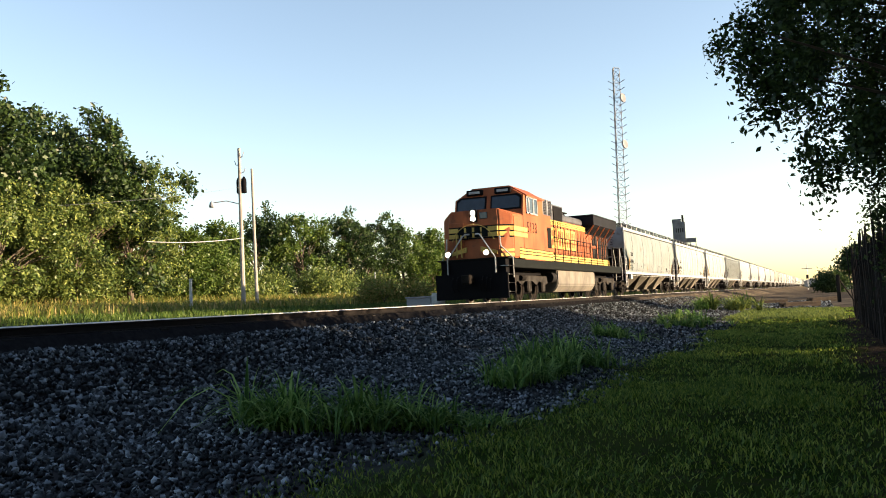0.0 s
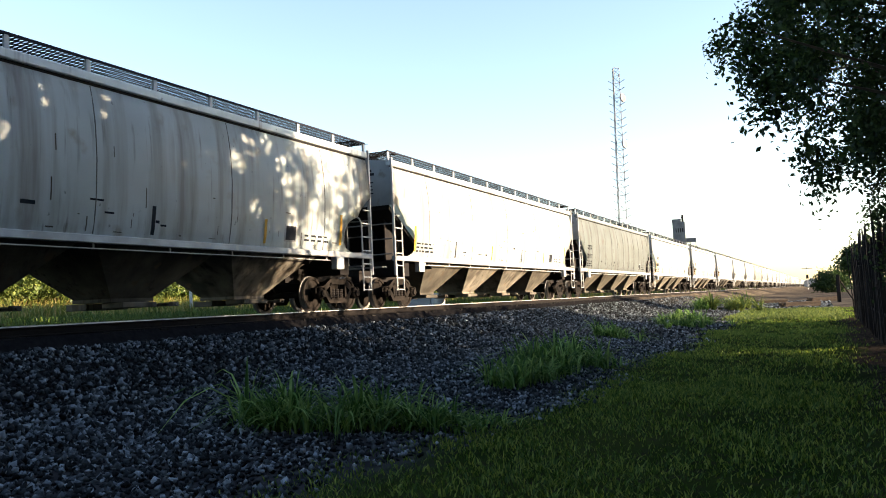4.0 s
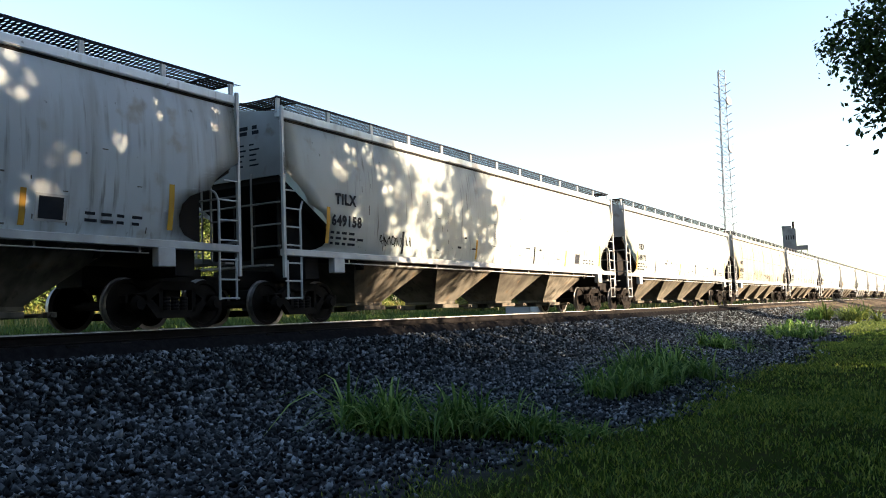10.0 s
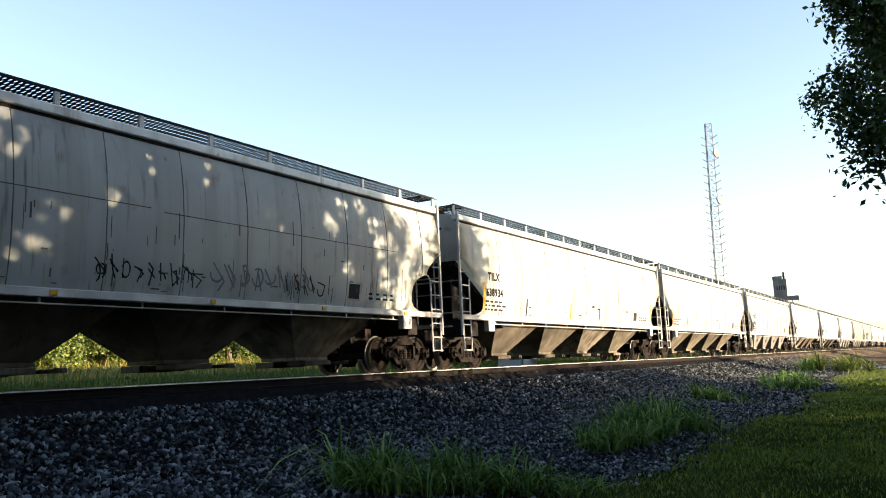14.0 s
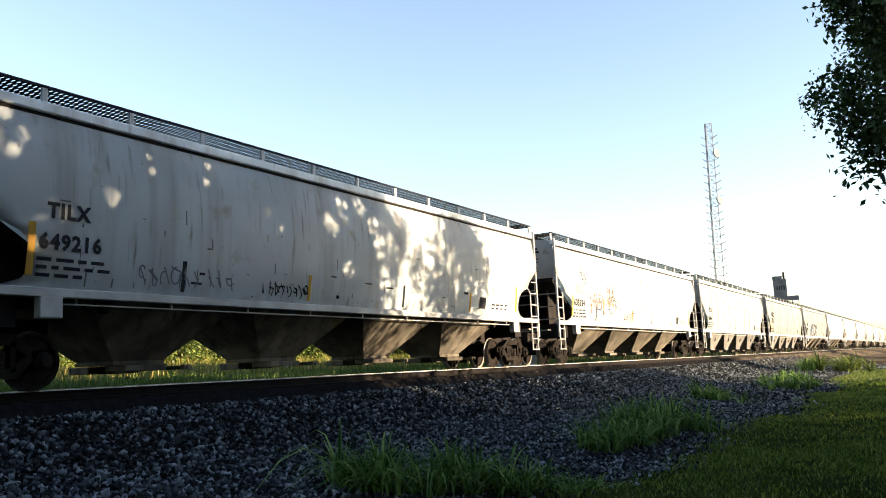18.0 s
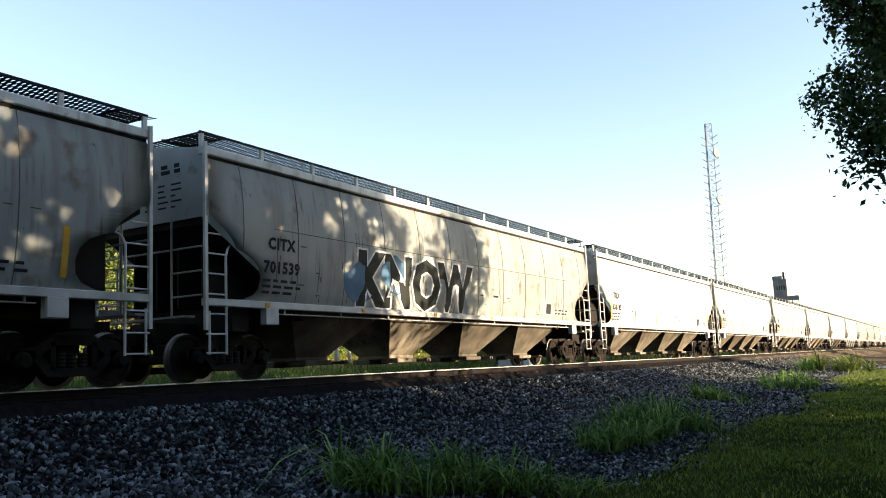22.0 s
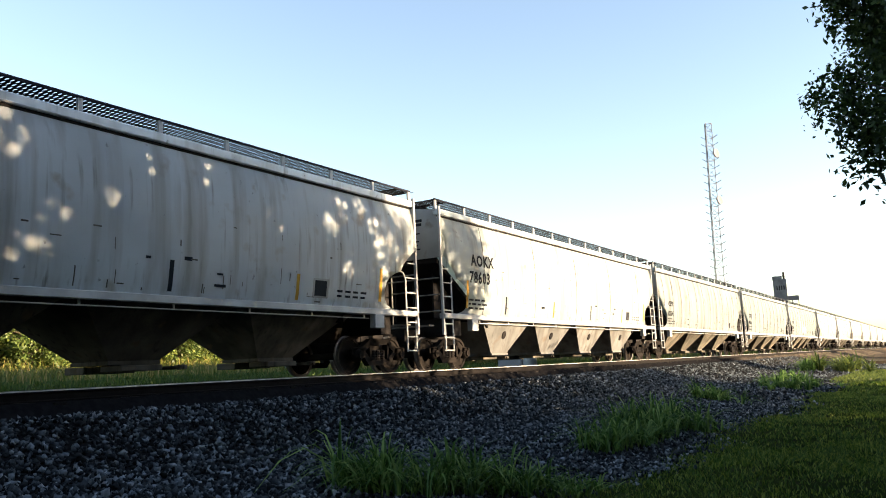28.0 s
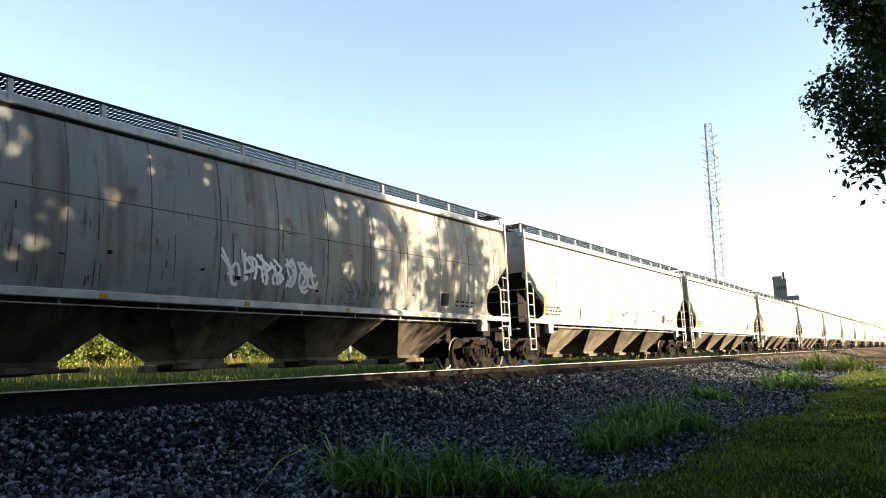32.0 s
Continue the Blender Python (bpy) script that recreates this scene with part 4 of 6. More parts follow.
def bay(y0, y1, low, paint_bottom=0.42, half=0.46):
    """A hopper: sloping fore and aft sheets and inward-leaning sides down to the outlet."""
    bm = nb()
    c, zt, zb = (y0 + y1) / 2, 1.5, paint_bottom
    y0, y1 = y0 + 0.1, y1 - 0.1
    top = [bm.verts.new(p) for p in ((-1.40, y0, zt), (1.40, y0, zt), (1.40, y1, zt), (-1.40, y1, zt))]
    bot = [bm.verts.new(p) for p in ((-half, c - low / 2, zb), (half, c - low / 2, zb), (half, c + low / 2, zb), (-half, c + low / 2, zb))]
    for k in range(4):
        bm.faces.new((top[k], bot[k], bot[(k + 1) % 4], top[(k + 1) % 4]))
    bm.faces.new(bot)
    bm.faces.new(top[::-1])
    bmesh.ops.recalc_face_normals(bm, faces=bm.faces[:])
    box(bm, -half - 0.05, half + 0.05, c - low / 2 - 0.05, c + low / 2 + 0.05, zb - 0.04, zb + 0.03)
    return bm


def gate(y0, y1, low):
    c = (y0 + y1) / 2
    bm = box(nb(), 0.15, 0.7, c - low / 2 + 0.06, c + low / 2 - 0.06, 0.26, 0.37, 0.015)
    box(bm, -0.7, -0.15, c - low / 2 - 0.04, c + low / 2 + 0.04, 0.24, 0.37, 0.015)
    bar(bm, (-0.95, c + low / 2 + 0.25, 0.3), (0.95, c + low / 2 + 0.25, 0.3), 0.035)
    box(bm, 0.78, 0.9, c + low / 2 + 0.18, c + low / 2 + 0.36, 0.26, 0.35, 0.01)
    return bm


def ladder(sign, front):
    """Side ladder at a corner: a tall outer stile, a shorter inner one, rungs."""
    bm = nb()
    def yy(v):
        return v if front else LB - v
    x = sign * 1.53
    box(bm, x - 0.03, x + 0.03, min(yy(0.0), yy(0.07)), max(yy(0.0), yy(0.07)), 0.95, 4.5)
    bar(bm, (x, yy(0.12), 0.5), (x, yy(0.12), 1.3), 0.022)
    bar(bm, (x, yy(0.55), 0.5), (x, yy(0.55), 2.35), 0.024)
    pipe(bm, [(x, yy(0.55), 2.35), (x - sign * 0.02, yy(0.62), 2.5), (x - sign * 0.1, yy(0.75), 2.58)], 0.022)
    for z in (0.53, 0.88, 1.25, 1.62, 2.0, 2.38, 2.76):
        bar(bm, (x, yy(0.05), z), (x, yy(0.56 if z < 2.5 else 0.42), z), 0.018)
    return bm


def end_ladder(front):
    bm = nb()
    y = -0.04 if front else LB + 0.04
    bar(bm, (0.72, y, 1.25), (0.72, y, 3.15), 0.022)
    bar(bm, (-0.72, y, 1.25), (-0.72, y, 3.15), 0.022)
    for z in (1.6, 2.05, 2.5):
        bar(bm, (0.72, y, z), (1.5, y, z), 0.018)
        bar(bm, (-0.72, y, z), (-1.5, y, z), 0.018)
    bar(bm, (-1.45, y, 2.5), (1.45, y, 2.5), 0.02)
    box(bm, -1.2, 1.2, y - 0.12, y + 0.12, 1.2, 1.24)
    return bm


def sill(sign):
    bm = box(nb(), sign * 1.42, sign * 1.56, 0.02, LB - 0.02, 1.40, 1.54, 0.012)
    for a in (1.62, LB - 2.0):
        box(bm, sign * 1.40, sign * 1.57, a, a + 0.38, 1.08, 1.41, 0.012)
    return bm


def chord_strip(sign):
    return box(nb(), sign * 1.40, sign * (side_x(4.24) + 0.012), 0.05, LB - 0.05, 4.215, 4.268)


def top_chord(sign):
    bm = box(nb(), sign * 1.34, sign * 1.52, 0.02, LB - 0.02, 4.27, 4.44, 0.02)
    return bm


def walkway(sign):
    """Open-mesh running board on the roof: side bars and slanting strands."""
    bm = nb()
    x0, x1, z = 0.42, 1.42, 4.72
    for x in (x0, x1):
        box(bm, sign * x - 0.02, sign * x + 0.02, 0.0, LB, z - 0.035, z + 0.01)
    n = 220
    for k in range(n):
        y = LB * k / n
        for s in (0, 1):
            a, b = (y, y + 0.26) if s else (y + 0.26, y)
            v = [bm.verts.new((sign * px, py, z)) for px, py in ((x0, a), (x0, a + 0.053), (x1, b + 0.053), (x1, b))]
            bm.faces.new(v)
    return bm


def cross_walk(front):
    """Open grating across the end of the roof: two edge bars joined by slats, in one piece."""
    bm = nb()
    xs = [-1.42]
    for k in range(26):
        x = -1.4 + 2.8 * k / 25
        xs += [x - 0.012, x + 0.012]
    xs.append(1.42)
    ys = [v if front else LB - v for v in (-0.02, 0.02, 0.60, 0.64)]
    grid = [[bm.verts.new((x, y, 4.70)) for y in ys] for x in xs]
    for i in range(len(xs) - 1):
        for j in range(3):
            if j != 1 or i % 2 == 1:
                bm.faces.new((grid[i][j], grid[i + 1][j], grid[i + 1][j + 1], grid[i][j + 1]))
    bmesh.ops.recalc_face_normals(bm, faces=bm.faces[:])
    bmesh.ops.solidify(bm, geom=bm.faces[:], thickness=0.025)
    return bm


def roof():
    out = [(x - 0.02, z) for z, x in SIDE if z >= 4.3] + [(0.75, 4.52), (0.3, 4.6), (-0.3, 4.6), (-0.75, 4.52)] + [(-x + 0.02, z) for z, x in SIDE[::-1] if z >= 4.3]
    return extrude(nb(), out, "y", 0.08, LB - 0.08)


def hatch_trough():
    bm = box(nb(), -0.4, 0.4, 0.9, LB - 0.9, 4.56, 4.78, 0.04)
    for k in range(10):
        y = 1.2 + (LB - 2.4) * k / 9
        box(bm, -0.43, 0.43, y - 0.04, y + 0.04, 4.6, 4.81)
    return bm


def side_frame(sign):
    bm = nb()
    x = sign * 1.0
    w = 0.07
    extrude(bm, [(-1.14, 0.6), (-0.72, 0.66), (-0.36, 0.86), (0.36, 0.86), (0.72, 0.66), (1.14, 0.6), (1.14, 0.47), (0.68, 0.5), (0.34, 0.7), (-0.34, 0.7), (-0.68, 0.5), (-1.14, 0.47)], "x", x - w, x + w)
    extrude(bm, [(-0.74, 0.5), (-0.6, 0.55), (-0.36, 0.34), (0.36, 0.34), (0.6, 0.55), (0.74, 0.5), (0.46, 0.2), (-0.46, 0.2)], "x", x - w, x + w)
    for y in (-0.42, 0.34):
        box(bm, x - w, x + w, y, y + 0.09, 0.3, 0.75)
    for y in (-0.89, 0.89):
        disc(bm, (x, y, 0.457), (sign, 0, 0), [(0.15, -0.08), (0.16, 0.05), (0.14, 0.1), (0.1, 0.14), (0.1, 0.17)], 12)
        box(bm, x - w, x + w, y - 0.2, y + 0.2, 0.48, 0.62)
    return bm


def springs(sign):
    bm = nb()
    for y in (-0.2, 0.0, 0.2):
        disc(bm, (sign * 1.0, y, 0.34), (0, 0, 1), [(0.07 + 0.015 * (k % 2), 0.03 * k) for k in range(9)], 10)
    return bm


def wheelset_mesh(r=0.457):
    me = bpy.data.meshes.new("wheelset")
    bm = nb()
    for s in (-1, 1):
        disc(bm, (s * 0.755, 0, 0), (s, 0, 0), [(0.1, -0.09), (0.12, -0.05), (r - 0.09, -0.02), (r - 0.06, -0.06), (r + 0.028, -0.06), (r + 0.026, -0.03), (r, -0.015), (r - 0.004, 0.07), (r - 0.07, 0.07), (r - 0.09, 0.035), (0.2, 0.055), (0.13, 0.08), (0.1, 0.1)], 28)
    bar(bm, (-0.78, 0, 0), (0.78, 0, 0), 0.085, 10)
    for f in bm.faces:
        d = math.hypot(f.calc_center_median().y, f.calc_center_median().z)
        f.material_index = 1 if d > r - 0.03 else 0
    bm.to_mesh(me)
    bm.free()
    me.materials.append(M["truck_steel"])
    me.materials.append(M["tread"])
    return me


WHEELS, LOCO_WHEELS = [], []
WHEEL_R, LOCO_R = 0.457, 0.533
WHEELSET, LOCO_WHEELSET = wheelset_mesh(WHEEL_R), wheelset_mesh(LOCO_R)
MESH = {}


def keep(name, bm, mat):
    """Mesh data that many wagons share."""
    me = bpy.data.meshes.new(name)
    bm.normal_update()
    bm.to_mesh(me)
    bm.free()
    me.materials.append(mat)
    MESH[name] = me
    return me


for nm, sg in (("near", 1), ("off", -1)):
    keep("sill_" + nm, sill(sg), M["white_paint"])
    keep("walk_" + nm, walkway(sg), M["walk_steel"])
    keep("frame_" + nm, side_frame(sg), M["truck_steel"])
    keep("spring_" + nm, springs(sg), M["dark_steel"])
    for en, fr in (("a", True), ("b", False)):
        keep("ladder_" + nm + en, ladder(sg, fr), M["white_paint"])
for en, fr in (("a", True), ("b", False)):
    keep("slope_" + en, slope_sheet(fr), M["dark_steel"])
    keep("end_ladder_" + en, end_ladder(fr), M["seam"])
    keep("cross_" + en, cross_walk(fr), M["dark_steel"])
    keep("coupler_" + en, box(box(nb(), -0.11, 0.11, *((-0.62, 0.1) if fr else (LB - 0.1, LB + 0.62)), 0.76, 0.98, 0.02), -0.17, 0.17, *((-0.66, -0.38) if fr else (LB + 0.38, LB + 0.66)), 0.7, 1.04, 0.03), M["truck_steel"])
keep("chord_strip", chord_strip(1), M["dark_steel"])
pp = bar(nb(), (1.44, 2.1, 1.31), (1.44, LB - 2.1, 1.31), 0.014, 5)
for k in range(9):
    box(pp, 1.43, 1.45, 2.3 + 1.93 * k, 2.34 + 1.93 * k, 1.30, 1.41)
keep("brake_pipe", pp, M["white_paint"])
keep("hatch", hatch_trough(), M["truck_steel"])
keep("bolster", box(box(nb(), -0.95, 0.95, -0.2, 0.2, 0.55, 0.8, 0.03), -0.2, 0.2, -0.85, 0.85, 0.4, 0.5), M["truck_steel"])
keep("walk_post", box(box(nb(), -0.025, 0.025, -0.05, 0.05, 0, 0.33, 0.006), -0.08, 0.02, -0.05, 0.05, 0.0, 0.02), M["white_paint"])
BAYS = [(2.45 + k * 3.7875, 2.45 + (k + 1) * 3.7875, 1.05) for k in range(4)]
for k, (a, b, c) in enumerate(BAYS):
    keep("bay_steep_%d" % k, bay(a, b, c), M["bay_paint"])
    keep("bay_flush_%d" % k, bay(a, b, c, 0.42, 1.0), M["bay_grey"])
    keep("gate_%d" % k, gate(a, b, c), M["bay_paint"])
    keep("bay_plate_%d" % k, disc(nb(), (1.225, (a + b) / 2, 1.0), (1.08, 0, -0.4), [(0.13, -0.02), (0.13, 0.012), (0.10, 0.02)], 10), M["dark_steel"])
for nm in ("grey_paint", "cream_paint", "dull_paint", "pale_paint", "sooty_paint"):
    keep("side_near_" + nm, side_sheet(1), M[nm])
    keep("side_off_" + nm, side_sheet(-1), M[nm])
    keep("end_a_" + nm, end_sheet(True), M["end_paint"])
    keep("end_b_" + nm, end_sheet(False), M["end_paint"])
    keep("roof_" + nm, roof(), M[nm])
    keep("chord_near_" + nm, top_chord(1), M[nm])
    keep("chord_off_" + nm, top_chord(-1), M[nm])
    for st, ys in ((1, np.linspace(1.0, LB - 1.0, 12)), (2, np.linspace(2.5, LB - 2.5, 5))):
        keep("seam_near_%d_" % st + nm, seams(ys, 1, 0.024), M["weld"])
SILL_MARK = keep("reflector", box(nb(), 1.555, 1.575, 0.0, 0.13, 1.43, 1.51), M["yellow_mark"])


def on_side(me, y, z, lift=0.008):
    """Lay a flat mesh (x along the car, y up) on the near side's curve."""
    for v in me.vertices:
        a, b, c = v.co
        v.co = (side_x(z + b) + lift + c, y + a, z + b)
    return me


def lettering(text, size, y, z, bold=0.014, lift=0.010, gap=1.16):
    cu = bpy.data.curves.new("lettering", "FONT")
    cu.body, cu.size, cu.resolution_u, cu.extrude, cu.space_character, cu.offset = text, size, 2, 0.002, gap, bold
    ob = bpy.data.objects.new("lettering", cu)
    me = bpy.data.meshes.new_from_object(ob)
    bpy.data.objects.remove(ob)
    bpy.data.curves.remove(cu)
    return on_side(me, y, z, lift)


def bars(rows, mat_key):
    """Plain bars of paint on the side: rows of (y, z, width, height)."""
    bm = nb()
    for y, z, w, h in rows:
        n = max(1, int(h / 0.12))
        for k in range(n):
            z0, z1 = z + h * k / n, z + h * (k + 1) / n
            p = [bm.verts.new((side_x(zz) + 0.009, yy, zz)) for yy, zz in ((y, z0), (y + w, z0), (y + w, z1), (y, z1))]
            bm.faces.new(p)
    return bm


def small_print(seed, reach):
    r = random.Random(seed)
    rows = []
    for k in range(3):
        y = 1.56
        while y < 1.56 + reach * r.uniform(0.7, 1.1):
            w = r.uniform(0.1, 0.32)
            rows.append((y, 1.95 - 0.12 * k, w, 0.055))
            y += w + 0.08
    return rows


def wear(seed, ribs=()):
    """Chips, scratches and short rust runs on the lower half of a side: rows for bars()."""
    r = random.Random(seed)
    rows = []
    for k in range(46):
        y, z = r.uniform(1.9, LB - 2.0), 1.6 + 1.5 * r.random() ** 1.8
        if r.random() < 0.6:
            rows.append((y, z, r.uniform(0.012, 0.03), r.uniform(0.06, 0.42) * r.random() + 0.04))
        else:
            rows.append((y, z, r.uniform(0.04, 0.22), r.uniform(0.012, 0.03)))
    for y in ribs:
        for k in range(4):
            rows.append((y + r.uniform(-0.16, 0.16), 1.6 + 1.2 * r.random() ** 1.5, r.uniform(0.012, 0.035), r.uniform(0.1, 0.55)))
    return rows


def scrawl(y, z, w, h, seed, rad=0.02):
    """Spray-paint strokes on the side: letter-like cells of crossing lines and hooks."""
    r = random.Random(seed)
    bm = nb()

    def stroke(pts):
        for (a, b), (c, d) in zip(pts, pts[1:]):
            t = Vector((c - a, d - b))
            if t.length < 1e-4:
                continue
            t = t.normalized() * rad * r.uniform(0.8, 1.2)
            quad = [(a - t.y - t.x, b + t.x - t.y), (a + t.y - t.x, b - t.x - t.y), (c + t.y, d - t.x), (c - t.y, d + t.x)]
            bm.faces.new([bm.verts.new((side_x(zz) + 0.012, yy, zz)) for yy, zz in quad])

    cell = h * 0.62
    for k in range(max(2, int(w / cell))):
        y0 = y + k * cell + r.uniform(-0.08, 0.08) * h
        z0 = z + r.uniform(-0.08, 0.12) * h
        for j in range(r.choice((2, 2, 3))):
            if r.random() < 0.3:
                c, e, ph = (y0 + cell * r.uniform(0.35, 0.6), z0 + h * r.uniform(0.3, 0.7)), r.uniform(2.5, 5.5), r.uniform(0, 6.28)
                ry_, rz_ = cell * r.uniform(0.22, 0.45), h * r.uniform(0.18, 0.42)
                stroke([(c[0] + ry_ * math.cos(ph + e * i / 9), c[1] + rz_ * math.sin(ph + e * i / 9)) for i in range(10)])
            else:
                a_ = (y0 + cell * r.uniform(0, 0.4), z0 + h * r.uniform(0.6, 1.0))
                b_ = (y0 + cell * r.uniform(0.2, 0.9), z0 + h * r.uniform(0.0, 0.35))
                m_ = (y0 + cell * r.uniform(0.4, 1.0), z0 + h * r.uniform(0.3, 0.7))
                stroke([a_, m_, b_] if r.random() < 0.5 else [a_, b_])
    return bm


SPRAY = {k: material("spray_" + k, c, 0.6, spec=0.08) for k, c in (("black", (0.012, 0.016, 0.015)), ("white", (0.6, 0.63, 0.66)), ("bright", (0.88, 0.9, 0.92)), ("blue", (0.05, 0.12, 0.20)), ("brown", (0.13, 0.075, 0.05)), ("grey", (0.16, 0.17, 0.19)), ("ochre", (0.22, 0.175, 0.10)))}


def bubble(y, z, w, h, colour, seed, proud):
    """A bulging spray-painted letter-like block."""
    r = random.Random(seed)
    bm = nb()
    c = (y + w / 2, z + h / 2)
    pts = [(c[0] + w / 2 * (0.85 + 0.3 * r.random()) * math.cos(a) * (1 + 0.25 * math.cos(2 * a)), c[1] + h / 2 * (0.85 + 0.3 * r.random()) * math.sin(a)) for a in (k * 6.283 / 18 for k in range(18))]
    vs = [bm.verts.new((side_x(zz) + proud, yy, zz)) for yy, zz in pts]
    m = bm.verts.new((side_x(c[1]) + proud, *c))
    for k in range(18):
        bm.faces.new((m, vs[k], vs[(k + 1) % 18]))
    return bm


def truck(name, y, parent):
    t = part(name, MESH["bolster"], None, parent, at=pose(0, y, 0))
    part("side_frame", MESH["frame_near"], None, t)
    part("side_frame", MESH["frame_off"], None, t)
    tagged(part("spring_nest", MESH["spring_near"], None, t), kind="stuff")
    for dy in (-0.89, 0.89):
        w = part("wheelset", WHEELSET, None, t)
        w.matrix_parent_inverse = Matrix.Translation((0, dy, WHEEL_R))
        WHEELS.append(w)


def hopper(label, paint="grey_paint", bays="steep", seam=1, detail=True):
    car = thing("hopper_wagon", pose(TRACK_X, 0, 0), label, "hopper wagon", "wagons of the grain train")
    side = part("side_sheet", MESH["side_near_" + paint], None, car)
    part("side_sheet", MESH["side_off_" + paint], None, car)
    if seam and detail:
        tagged(part("weld_seam", MESH["seam_near_%d_" % seam + paint], None, side), kind="stuff")
    for en in "ab":
        part("end_sheet", MESH["end_%s_" % en + paint], None, car)
        part("end_frame", MESH["slope_" + en], None, car, "dark open end framing, its black deepened for the shade between wagons")
        part("coupler", MESH["coupler_" + en], None, car)
        part("cross_walkway", MESH["cross_" + en], None, car)
        part("end_ladder", MESH["end_ladder_" + en], None, car)
    part("roof", MESH["roof_" + paint], None, car)
    part("chord_joint", MESH["chord_strip"], None, car, "dark joint under the roof edge")
    part("brake_pipe", MESH["brake_pipe"], None, car, "thin pale pipe under the side sill")
    part("hatch_cover", MESH["hatch"], None, car, "long dark roof hatch cover")
    for sd in ("near", "off"):
        part("side_sill", MESH["sill_" + sd], None, car)
        part("top_chord", MESH["chord_" + sd + "_" + paint], None, car)
        part("roof_walkway", MESH["walk_" + sd], None, car, "dark open-mesh roof walkway")
        for en in "ab":
            part("corner_ladder", MESH["ladder_" + sd + en], None, car)
        if detail:
            for k in range(13):
                part("walkway_post", MESH["walk_post"], None, car, at=pose(1.41 if sd == "near" else -1.41, 0.06 + (LB - 0.12) * k / 12, 4.38))
    for k in range(len(BAYS)):
        b = part("hopper_bay", MESH["bay_%s_%d" % (bays, k)], None, car, "grimy sloping hopper bay" if bays == "steep" else "grey sloping hopper bay")
        part("outlet_gate", MESH["gate_%d" % k], None, b)
        # a made-up raised disc stands in for the dark oval smudge on the bay
        if bays == "flush" and detail:
            part("inspection_plate", MESH["bay_plate_%d" % k], None, b, "dark disc in place of an oval smudge")
    truck("truck", 1.15, car)
    truck("truck", LB - 1.15, car)
    return car


PLAIN = "light grey steel covered hopper wagon on the rails"
# front end of each wagon behind the locomotive's front, in metres
FRONTS = [22.57, 44.1, 65.53, 86.83, 108.14, 129.82, 151.48, 172.75, 194.32, 215.61, 236.94, 258.06, 278.93, 300.49, 322.02, 343.81, 365.17, 387.02,
          408.29, 429.47, 450.23, 471.26, 492.26, 513.57, 534.88, 555.73, 576.71, 597.56, 619.0]
FRONTS += [FRONTS[-1] + 21.2 * k for k in range(1, 31)]
MARKS = {0: ("TILX", "649464"), 1: ("TILX", "649468"), 3: ("CITX", "701717"), 4: ("TILX", "649177"), 5: ("TILX", "649134"), 6: ("TILX", "649156"), 7: ("TILX", "649158"), 8: ("TILX", "649172"),
         9: ("CEFX", "635355"), 10: ("CITX", "702130"), 11: ("TILX", "638934"), 13: ("TILX", "66113"), 14: ("TILX", "649216"), 15: ("", "635324"), 16: ("TILX", "66066"), 17: ("AOKX", "78718"),
         18: ("CITX", "701539"), 19: ("TILX", "636185"), 20: ("TILX", "631102"), 21: ("TILX", "642092"), 23: ("TILX", "630427"), 24: ("AOKX", "78603"), 25: ("CEFX", "635343"), 26: ("CITX", "701666"), 27: ("CITX", "701497")}
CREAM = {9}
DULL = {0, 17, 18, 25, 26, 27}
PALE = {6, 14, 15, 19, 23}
DARK_GREY = {3}
RIBBED = {3, 10, 13, 16, 18, 25, 26, 27}
SMOOTH = {4, 5, 6, 7, 8, 14, 19, 20, 23}
CARS = []
